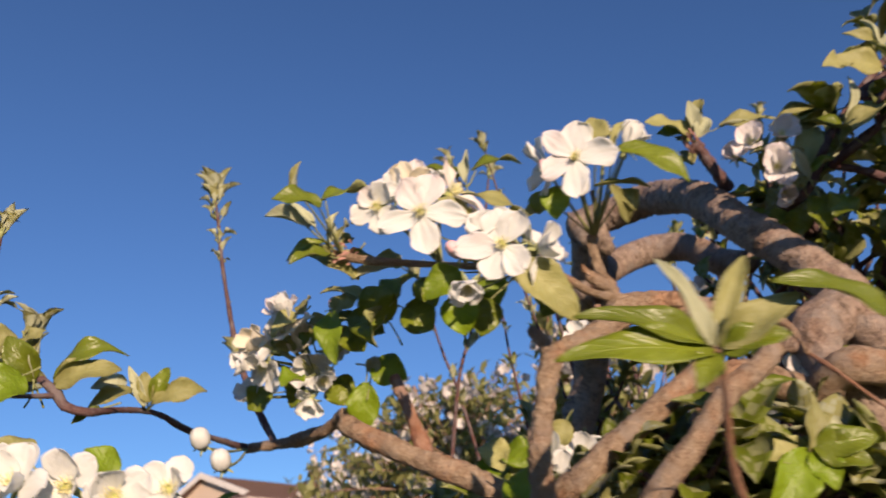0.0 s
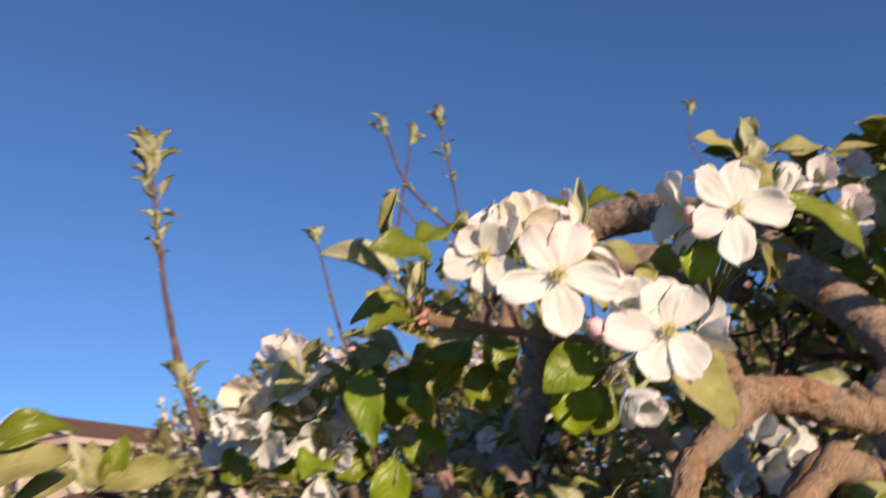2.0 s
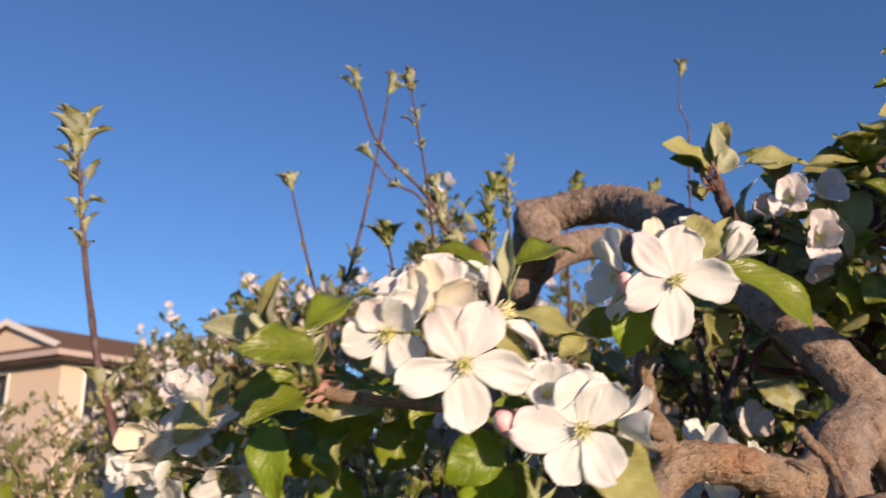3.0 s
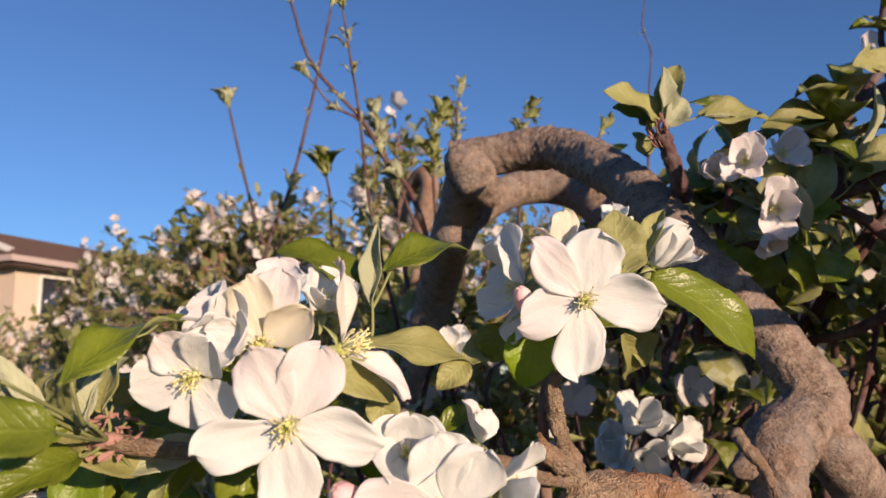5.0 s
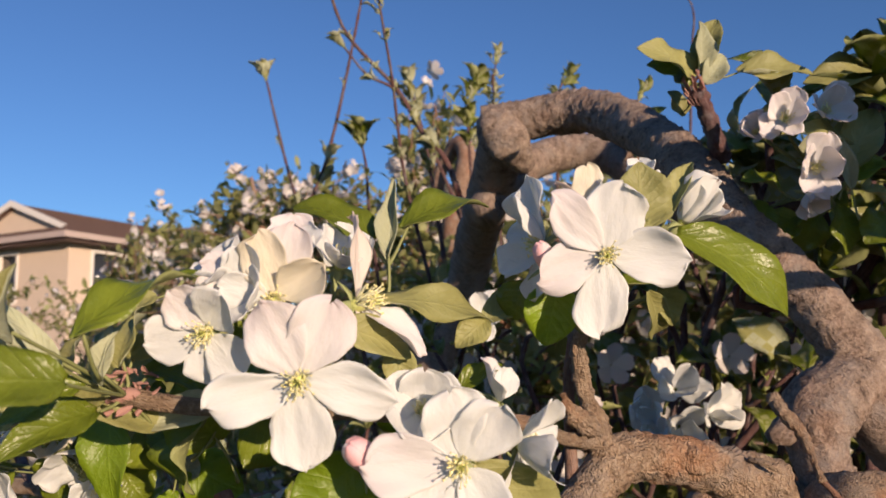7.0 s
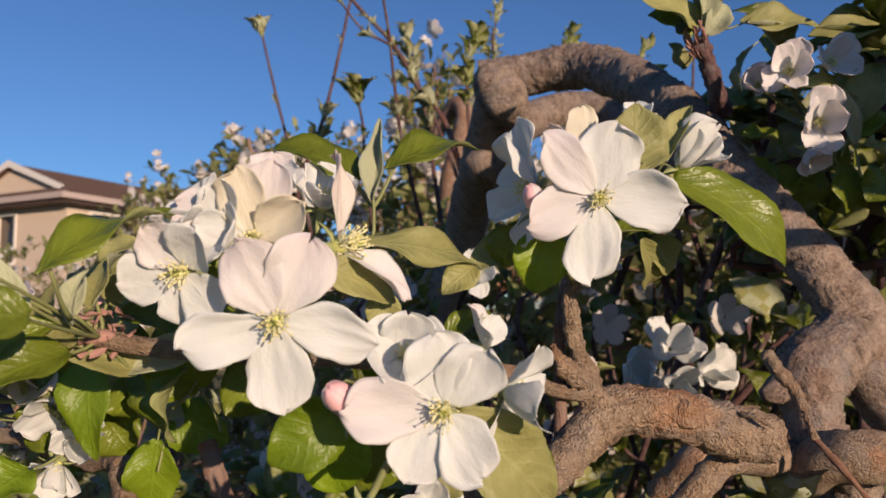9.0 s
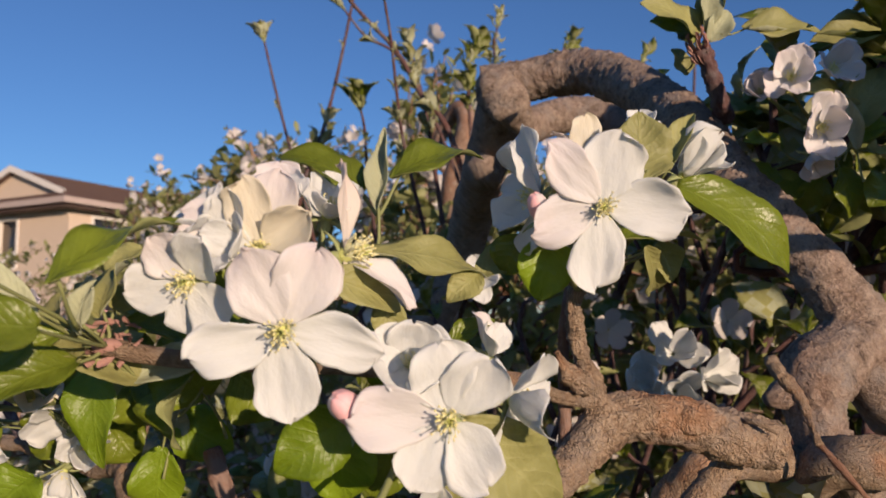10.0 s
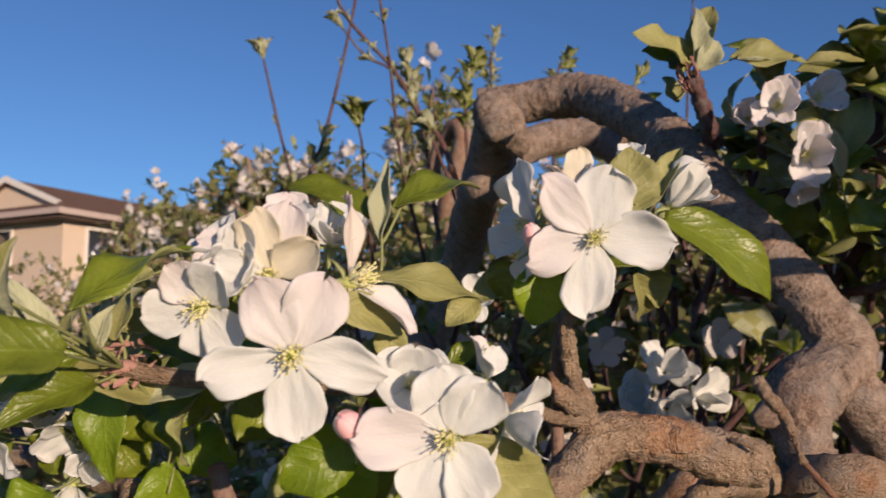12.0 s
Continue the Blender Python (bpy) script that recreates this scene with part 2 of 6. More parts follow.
def sheet(name, fn, nu, nv, thick, upper, under):
    """A thin two-sided sheet. fn takes arrays u (-1..1 across) and v (0..1 along) and gives x, y, z."""
    u, v = np.meshgrid(np.linspace(-1, 1, nu + 1), np.linspace(0, 1, nv + 1))
    p = np.stack(fn(u, v), -1)
    n = np.cross(np.gradient(p, axis=0), np.gradient(p, axis=1))
    n /= np.linalg.norm(n, axis=-1, keepdims=True) + 1e-12
    n *= np.where(n[nv // 2, nu // 2, 2] < 0, -1, 1)
    rim = np.ones_like(u)
    rim[0], rim[-1], rim[:, 0], rim[:, -1] = 0.25, 0.25, 0.25, 0.25
    off = n * (thick / 2) * rim[..., None]
    verts = np.concatenate([(p + off).reshape(-1, 3), (p - off).reshape(-1, 3)])
    w, half = nu + 1, (nu + 1) * (nv + 1)
    faces, mats = [], []
    for j in range(nv):
        for i in range(nu):
            a, b, c, d = j * w + i, j * w + i + 1, (j + 1) * w + i + 1, (j + 1) * w + i
            faces.append((a, b, c, d))
            faces.append((half + d, half + c, half + b, half + a))
            mats += [0, 1]
    edge = [i for i in range(w)] + [j * w + nu for j in range(1, nv + 1)] + [nv * w + i for i in range(nu - 1, -1, -1)] + [j * w for j in range(nv - 1, 0, -1)]
    for a, b in zip(edge, edge[1:] + edge[:1]):
        faces.append((b, a, half + a, half + b))
        mats.append(0)
    uv = np.stack([(u + 1) / 2, v], -1).reshape(-1, 2)
    return mesh_from(name, verts, faces, [upper, under], mats, np.concatenate([uv, uv]))


def petal_width(v):
    s = np.clip(v, 0, 1) ** 1.55
    return 0.07 * (1 - s) + np.clip(1 - np.abs(2 * s - 1) ** 2.5, 0, 1) ** 0.52


def petal_mesh(seed, mat, cup=0.25, curl=0.0, ruffle=0.05, notch=0.05, nu=16, nv=18):
    """One petal, 1 long and 1 wide, along +x, its face to +z. curl bends the end upwards (plus) or back (minus); fine pleats run out from its foot."""
    a, b, c, d = np.random.RandomState(seed).uniform(0, 6.28, 4)

    def fn(u, v):
        v = 1 - (1 - v) ** 1.75
        half = 0.5 * petal_width(np.clip(v, 0, 0.9985)) * (1 + 0.10 * u * np.sin(4 * v + a) + 0.050 * np.sin(9 * v + b + 2 * u) + 0.026 * np.sin(23 * v + c + 4 * u))
        x = v - notch * np.exp(-(((u - 0.2 * np.sin(a)) / 0.3) ** 2)) * v**6 + 0.045 * np.sin(2.3 * u + b) * v**3 + 0.014 * np.sin(9 * u + c) * v**6
        y = half * u + 0.045 * np.sin(3 * v + c) * v
        z = cup * (half * u) ** 2 * 2.0 + curl * v**2.2 + 0.018 * np.sin(6.3 * u + 4.1 * v + d) * np.sin(3.1 * v - 5.2 * u + a) * v
        z = z + ruffle * 0.55 * np.sin(7.5 * v + a + 1.7 * np.sign(u)) * np.abs(u) ** 2.2 * v + 0.032 * np.sin(3.6 * u + a) * np.sin(5 * v + d) * v
        z = z + 0.013 * np.sin(9.5 * u + b + 1.5 * np.sin(4 * v + c)) * v**0.7 * (1.05 - v**3) + 0.0035 * np.sin(21 * u + 2.2 * np.sin(3 * v + d)) * v * (1.1 - v**2)
        z = z - 0.014 * np.exp(-(((u - 0.06 * np.sin(c)) / 0.14) ** 2)) * v * (1.15 - v)
        return x, y, z

    return sheet("petal", fn, nu, nv, 0.010, mat, mat)


def leaf_half(v):
    return np.sin(np.pi * np.clip(v, 0, 1) ** 0.86) ** 0.72 * (1.06 - 0.16 * v)


def leaf_mesh(name, length, width, mats, arch=0.1, fold=0.15, wave=0.1, twist=0.0, bend=0.0, seed=0, nu=8, nv=34, teeth=0.045):
    """A leaf along +x with its face to +z; arch lifts its middle above the chord, fold raises its sides, twist (degrees) turns its tip."""
    a, b, c = np.random.RandomState(seed + 77).uniform(0, 6.28, 3)

    def fn(u, v):
        saw = ((v * 26) % 1.0) * teeth * (np.abs(u) > 0.9)
        half = 0.5 * width * leaf_half(np.clip(v, 0.012, 0.994)) * (1 + saw)
        x = length * v - 0.10 * length * 0.25 * np.abs(u) * (1 - v)
        y = half * u
        z = fold * np.abs(y) * (0.6 + 0.8 * np.abs(u)) + wave * half * np.sin(8.5 * v + a + 1.2 * np.sign(u)) * u**2
        z = z - 0.036 * width * np.abs(np.sin((v - 0.28 * np.abs(u) + 0.02 * np.sin(7 * u + a) + 0.03 * np.sin(6 * v + b)) * 14)) * np.minimum(1, np.abs(u) * 3) * (1 - np.abs(u) ** 4)
        z = z - 0.02 * width * np.exp(-((u / 0.07) ** 2))
        ang = np.radians(twist) * v
        y, z = y * np.cos(ang) - z * np.sin(ang), y * np.sin(ang) + z * np.cos(ang)
        z = z + arch * length * 4 * v * (1 - v) * (1 + 0.3 * (v - 0.5))
        y = y + bend * length * 4 * v * (1 - v)
        return x, y, z

    return sheet(name, fn, nu, nv, 0.00035, *mats)


def smooth_path(points, radii, step):
    """Catmull-Rom through the points, evenly stepped, with the radii on the way."""
    p = np.array(points, float)
    r = np.array(radii if hasattr(radii, "__len__") else [radii] * len(p), float)
    if len(r) != len(p):
        r = np.interp(np.linspace(0, 1, len(p)), np.linspace(0, 1, len(r)), r)
    q = np.concatenate([[2 * p[0] - p[1]], p, [2 * p[-1] - p[-2]]])
    out, rad = [], []
    for i in range(len(p) - 1):
        n = max(2, int(np.linalg.norm(p[i + 1] - p[i]) / step))
        for s in np.arange(n) / n:
            a, b, c, d = q[i : i + 4]
            out.append(0.5 * (2 * b + (c - a) * s + (2 * a - 5 * b + 4 * c - d) * s**2 + (3 * b - a - 3 * c + d) * s**3))
            rad.append(r[i] + (r[i + 1] - r[i]) * s)
    return np.array(out + [p[-1]]), np.array(rad + [r[-1]])


def tube_data(points, radii, sides=8, step=0.01, lumps=0.0, seed=0, lump_size=0.012, rounded=0.0, scaly=0.0):
    """Vertices, faces and uvs of a closed tube along a smooth path, its surface made uneven by lumps (a part of the radius)."""
    p, r = smooth_path(points, radii, step)
    t = np.gradient(p, axis=0)
    t /= np.linalg.norm(t, axis=1, keepdims=True)
    n = np.cross(t[0], (0.3, 0.2, 0.93))
    n /= np.linalg.norm(n)
    ang = np.linspace(0, 2 * np.pi, sides, endpoint=False)
    verts, uvs, dist = [], [], 0.0
    for i in range(len(p)):
        n = n - t[i] * (n @ t[i])
        n /= np.linalg.norm(n)
        m = np.cross(t[i], n)
        dist += np.linalg.norm(p[i] - p[i - 1]) if i else 0.0
        for a in ang:
            d = np.cos(a) * n + np.sin(a) * m
            k = r[i]
            if lumps:
                at = Vector(p[i] + d * k) / lump_size + Vector((seed * 3.1, 0, 0))
                k *= 1 + lumps * (noise.noise(at * 0.35) * 1.3 + noise.noise(at) * 0.7 + noise.noise(at * 3.1) * 0.45 + noise.noise(at * 7.3) * 0.25)
            if scaly:
                at = Vector(p[i] + d * r[i]) + Vector((0.01 * seed, 0, 0))
                flake = noise.noise(at / 0.0042)
                k += scaly * (abs(flake) * 1.6 - 0.35 + 0.6 * noise.noise(at / 0.0018))
            verts.append(p[i] + d * k)
            uvs.append((abs(a / np.pi - 1), dist))
    faces = []
    for i in range(len(p) - 1):
        for j in range(sides):
            k = (j + 1) % sides
            faces.append((i * sides + j, i * sides + k, (i + 1) * sides + k, (i + 1) * sides + j))
    for i, s in ((0, -1), (len(p) - 1, 1)):
        verts.append(p[i] + s * t[i] * r[i] * (0.25 + rounded))
        uvs.append((0.5, dist * (i > 0)))
        c = len(verts) - 1
        for j in range(sides):
            a, b = i * sides + j, i * sides + (j + 1) % sides
            faces.append((b, a, c) if s < 0 else (a, b, c))
    return np.array(verts), faces, np.array(uvs)


def joined(name, pieces, mats):
    """One mesh of several (verts, faces, uvs, material index) pieces."""
    verts, faces, uvs, idx, base = [], [], [], [], 0
    for v, f, uv, m in pieces:
        verts.append(v)
        uvs.append(uv if uv is not None else np.full((len(v), 2), 0.5))
        faces += [tuple(k + base for k in face) for face in f]
        idx += [m] * len(f)
        base += len(v)
    return mesh_from(name, np.concatenate(verts), faces, mats, idx, np.concatenate(uvs))


def ball_data(centre, axis, long, wide, rings=6, sides=8):
    """An egg shape along an axis."""
    axis = np.array(axis, float) / np.linalg.norm(axis)
    n = np.cross(axis, (0.31, 0.22, 0.91))
    n /= np.linalg.norm(n)
    m = np.cross(axis, n)
    verts = []
    for i in range(rings + 1):
        s = -1 + 2 * i / rings
        w = math.sqrt(max(0.0, 1 - abs(s) ** 2.2)) * wide * (1 - 0.18 * s)
        for j in range(sides):
            a = 2 * math.pi * j / sides
            verts.append(np.array(centre) + axis * s * long + (n * math.cos(a) + m * math.sin(a)) * max(w, wide * 0.03))
    faces = [(i * sides + j, i * sides + (j + 1) % sides, (i + 1) * sides + (j + 1) % sides, (i + 1) * sides + j) for i in range(rings) for j in range(sides)]
    faces += [tuple(range(sides))[::-1], tuple(rings * sides + j for j in range(sides))]
    return np.array(verts), faces, None


def frame_of(x, z):
    """Axes with x along the first vector and z as near as can be to the second."""
    x = Vector(x).normalized()
    y = Vector(z).cross(x)
    y = y.normalized() if y.length > 1e-6 else x.orthogonal().normalized()
    return Matrix((x, y, x.cross(y))).transposed().to_4x4()


def thing(name, base, label, category, group="", kind=""):
    e = new(name)
    e.location, e.empty_display_size = base, 0.01
    return tagged(e, label, category, group, kind)


def put(name, mesh, parent, m=Matrix(), label="", world_space=True):
    """A part: mesh data under a thing, at a pose in the world."""
    ob = new(name, mesh)
    ob.parent = parent
    base = Matrix.Translation(parent.location) if parent.parent is None else Matrix.Translation(parent.parent.location) @ parent.matrix_basis
    ob.matrix_basis = base.inverted() @ m if world_space else m
    return tagged(ob, label)


def part(name, pieces, mats, parent, label=""):
    """A part from raw pieces in world coordinates."""
    ob = put(name, joined(name, pieces, mats if isinstance(mats, list) else [mats]), parent, label=label)
    return ob


def wood(name, points, radii, mat, parent, label="", sides=14, step=0.006, lumps=0.12, seed=0, lump_size=0.012, scaly=0.0):
    return part(name, [(*tube_data(points, radii, sides, step, lumps, seed, lump_size, 0.0, scaly), 0)], mat, parent, label)


# ---- ground and house ----
def ground():
    rs = np.random.RandomState(4)
    xs = np.concatenate([-np.geomspace(600, 12, 12), np.linspace(-10, 10, 61), np.geomspace(12, 600, 12)])
    gx, gy = np.meshgrid(xs, xs + 2.0)
    gz = 0.02 * np.sin(gx * 1.7) * np.cos(gy * 1.3) + rs.uniform(-0.012, 0.012, gx.shape)
    n = len(xs)
    faces = [(j * n + i, j * n + i + 1, (j + 1) * n + i + 1, (j + 1) * n + i) for j in range(n - 1) for i in range(n - 1)]
    return tagged(new("ground", mesh_from("ground", np.stack([gx, gy, gz], -1), faces, [GROUND])), "uneven orchard ground of short grass and bare soil", "ground", kind="structure")


ground()


def slab(points, thick, up=(0, 0, 1)):
    """A flat plate from a loop of corners, thickened along up."""
    p, o = np.array(points, float), np.array(up, float) * thick
    n = len(p)
    faces = [tuple(range(n)), tuple(range(2 * n - 1, n - 1, -1))] + [(i, n + i, n + (i + 1) % n, (i + 1) % n) for i in range(n)]
    return np.concatenate([p, p - o]), faces, None, 0


def box(a, b):
    (x0, y0, z0), (x1, y1, z1) = a, b
    return slab([(x0, y0, z1), (x1, y0, z1), (x1, y1, z1), (x0, y1, z1)], z1 - z0)


def house():
    """A two-storey house whose roof ridge runs back from a front gable above a skirt roof, with deep eaves. Local x runs along the front to the back left."""
    h = thing("house", (0, 0, 0), "beige stucco house with a brown gabled roof and pale fascia", "house")
    eave, wide, deep, over = 4.74, 4.7, 9.0, 0.55
    rise = 0.40
    local = []

    def add(name, pieces, mat, label=""):
        ob = put(name, joined(name, pieces, [mat]), h, label=label, world_space=False)
        for poly in ob.data.polygons:
            poly.use_smooth = False
        local.append(ob)
        return ob

    # walls, with the front along y = 0 from x = 0 (corner) to x = -wide
    top = eave - 0.05
    add("wall", [box((-2.02, 0, 0), (0, 0.2, top)), box((-2.78, 0, 0), (-2.02, 0.2, eave - 1.62)), box((-2.78, 0, eave - 0.30), (-2.02, 0.2, top)), box((-wide, 0, 0), (-2.78, 0.2, top))], STUCCO, "beige stucco front wall")
    add("wall", [box((-0.2, 0.2, 0), (0, 0.7, top)), box((-0.2, 0.7, 0), (0, 1.7, eave - 1.6)), box((-0.2, 2.6, 0), (0, deep, top)), box((-0.2, 0.7, eave - 0.32), (0, 2.6, top)), box((-0.2, 1.7, 0), (0, 2.6, eave - 1.6))], STUCCO, "shaded stucco side wall")
    add("wall", [box((-wide, deep - 0.2, 0), (-0.2, deep, top)), box((-wide, 0.2, 0), (-wide + 0.2, deep - 0.2, top))], STUCCO)
    # roof: two slopes from the ridge and a skirt under the gable
    x0, x1, y0, y1 = -wide - over, over, -over, deep + over
    gx, gw, gh = -2.65, 2.05, 0.78
    gy = 0.35
    foot = eave + (gy + over) * rise
    ridge = foot + gh
    right, left = (ridge - eave) / (x1 - gx), (ridge - eave) / (gx - x0)
    rx, lx = x1 - (foot - eave) / right, x0 + (foot - eave) / left
    slopes = (
        [(x1, y0, eave), (x1, y1, eave), (gx, y1, ridge), (gx, gy - 0.2, ridge), (rx, gy - 0.2, foot)],
        [(x0, y0, eave), (lx, gy - 0.2, foot), (gx, gy - 0.2, ridge), (gx, y1, ridge), (x0, y1, eave)],
        [(x0, y0, eave), (x1, y0, eave), (rx, gy, foot), (lx, gy, foot)],
    )
    add("roof", [slab(p, 0.06) for p in slopes], ROOF, "brown shingled roof with two slopes and a front skirt")
    # shingle courses as thin raised strips
    rows = []
    for k in range(1, 13):
        x, z = x1 - (x1 - gx) * k / 13, eave + (ridge - eave) * k / 13
        y = max(gy - 0.2, y0) if x < rx else y0 + (gy - 0.2 - y0) * (x1 - x) / (x1 - rx)
        rows.append(slab([(x, y, z + 0.022), (x, y1, z + 0.022), (x + 0.05, y1, z + 0.012), (x + 0.05, y, z + 0.012)], 0.02))
    for k in range(1, 5):
        y, z = y0 + (gy - y0) * k / 5, eave + (foot - eave) * k / 5
        rows.append(slab([(x0 + (lx - x0) * k / 5, y, z + 0.022), (x1 - (x1 - rx) * k / 5, y, z + 0.022), (x1 - (x1 - rx) * k / 5, y - 0.05, z + 0.012), (x0 + (lx - x0) * k / 5, y - 0.05, z + 0.012)], 0.02))
    add("shingle_course", rows, ROOF)
    add("soffit", [box((x0 + 0.04, y0 + 0.04, eave - 0.20), (x1 - 0.04, 0, eave - 0.17)), box((0, 0, eave - 0.20), (x1 - 0.04, y1, eave - 0.17))], plain_material("soffit_paint", (0.10, 0.06, 0.05), 0.7), "dark brown soffit under the eaves")
    add("fascia", [box((x0, y0 - 0.03, eave - 0.12), (x1, y0, eave + 0.03)), box((x1, y0 - 0.03, eave - 0.12), (x1 + 0.03, y1, eave + 0.03))], FASCIA, "pale gutter and fascia board")
    # the gable wall and its rake boards
    add("gable", [slab([(gx - gw, gy, foot), (gx + gw, gy, foot), (gx, gy, foot + gh - 0.06)], 0.10, (0, -1, 0))], STUCCO, "stucco gable above the eaves")
    l, r = (gx - gw - 0.25, gy - 0.22, foot - 0.02), (gx + gw + 0.25, gy - 0.22, foot - 0.02)
    t = (gx, gy - 0.22, foot + gh + 0.05)
    for p in (l, r):
        add("rake_board", [slab([(p[0], p[1] - 0.02, p[2] + 0.02), (t[0], t[1] - 0.02, t[2] + 0.03), (t[0], t[1] - 0.02, t[2] - 0.15), (p[0], p[1] - 0.02, p[2] - 0.14)], 0.04, (0, -1, 0))], WHITE_TRIM, "pale rake board")
    # windows
    w = add("window", [box((-2.82, -0.03, eave - 1.66), (-2.76, 0.06, eave - 0.28)), box((-2.06, -0.03, eave - 1.66), (-1.98, 0.06, eave - 0.28)), box((-2.76, -0.03, eave - 0.36), (-2.06, 0.06, eave - 0.28)), box((-2.76, -0.04, eave - 1.70), (-2.06, 0.06, eave - 1.62))], WHITE_TRIM, "white-framed sash window")
    put("pane", joined("pane", [box((-2.76, 0.08, eave - 1.62), (-2.06, 0.10, eave - 0.36))], [GLASS]), w, label="dark window pane", world_space=False)
    w = add("window", [box((-0.03, 0.66, eave - 1.64), (0.03, 0.74, eave - 0.28)), box((-0.03, 1.66, eave - 1.64), (0.03, 1.76, eave - 0.28)), box((-0.03, 2.54, eave - 1.64), (0.03, 2.64, eave - 0.28)), box((-0.03, 0.74, eave - 0.36), (0.03, 2.54, eave - 0.28))], WHITE_TRIM, "white-framed side window in the shade")
    put("pane", joined("pane", [box((-0.12, 0.74, eave - 1.6), (-0.10, 2.54, eave - 0.36))], [GLASS]), w, label="dark window pane", world_space=False)
    h.matrix_basis = Matrix.Translation((-5.75, 20.90, 0.0)) @ pose(0, 0, 0, 0, 0, -37.7)
    return h


house()


# ---- petals, leaves and blossoms ----
PETALS = {}
SHAPES = ((0.10, 0.02, 0.16, 0.015), (0.20, 0.08, 0.24, 0.0), (0.12, -0.10, 0.22, 0.02), (0.48, 0.20, 0.14, 0.0), (0.80, 0.45, 0.10, 0.0), (0.30, -0.32, 0.18, 0.0))
for kind, mat in (("white", PETAL), ("pink", PINK), ("cream", CREAM), ("dry", DRY)):
    PETALS[kind] = [[petal_mesh(7 * k + 53 * j + 10 * len(kind), mat, cup, curl, ruffle, notch) for j in range(3)] for k, (cup, curl, ruffle, notch) in enumerate(SHAPES)]
SCALES = [petal_mesh(90 + k, SCALE, 0.9, 0.30 - 0.3 * k, 0.25, 0.0, 4, 6) for k in range(3)]


def stamens_mesh(seed):
    """Fine filaments with small anthers spreading round five styles, 1 long along +z."""
    rs = np.random.RandomState(seed)
    pieces = []
    for k in range(46):
        a = k * 2.4 + rs.uniform(-0.3, 0.3)
        lean, ln = rs.uniform(0.02, 1.0) ** 1.3 * 0.75, rs.uniform(0.45, 1.0)
        d = np.array([math.cos(a) * lean, math.sin(a) * lean - 0.10, 1.0])
        d /= np.linalg.norm(d)
        foot = np.array([math.cos(a), math.sin(a), 0]) * 0.14
        tip = foot + d * ln
        bow = np.array([rs.uniform(-0.09, 0.09), rs.uniform(-0.09, 0.09), 0.05])
        pieces.append((*tube_data([foot, (foot + tip) / 2 + bow, tip], [0.032, 0.022], 4, 0.3), 0))
        pieces.append((*ball_data(tip, rs.uniform(-1, 1, 3), 0.066, 0.036, 4, 6), 1))
    pieces.append((*ball_data((0, 0, 0.08), (0, 0, 1), 0.34, 0.24, 6, 10), 2))
    for k in range(5):
        a = k * 1.257
        d = np.array([math.cos(a) * 0.16, math.sin(a) * 0.16, 0.8])
        pieces.append((*tube_data([d * 0, d * 0.6, d], [0.045, 0.03], 4, 0.3), 2))
    return joined("stamens", pieces, [FILAMENT, ANTHER, STYLE])


STAMENS = [stamens_mesh(k) for k in range(3)]


def calyx_mesh():
    """The green cup under a blossom with five pointed sepals, 1 across, its mouth to +z."""
    pieces = [(*ball_data((0, 0, -0.45), (0, 0, 1), 0.45, 0.32, 6, 8), 0)]
    for k in range(5):
        a = 2 * math.pi * (k + 0.5) / 5
        c, s = math.cos(a), math.sin(a)
        pts = []
        for r, w, z in ((0.2, 0.22, -0.05), (0.6, 0.2, -0.08), (1.0, 0.12, -0.25), (1.3, 0.02, -0.45)):
            pts += [(c * r - s * w, s * r + c * w, z), (c * r + s * w, s * r - c * w, z), (c * r - s * w, s * r + c * w, z - 0.06), (c * r + s * w, s * r - c * w, z - 0.06)]
        f = []
        for i in range(3):
            q = i * 4
            f += [(q, q + 1, q + 5, q + 4), (q + 2, q + 6, q + 7, q + 3), (q, q + 4, q + 6, q + 2), (q + 1, q + 3, q + 7, q + 5)]
        pieces.append((np.array(pts), f, None, 0))
    return joined("calyx", pieces, [SEPAL])


CALYX = calyx_mesh()


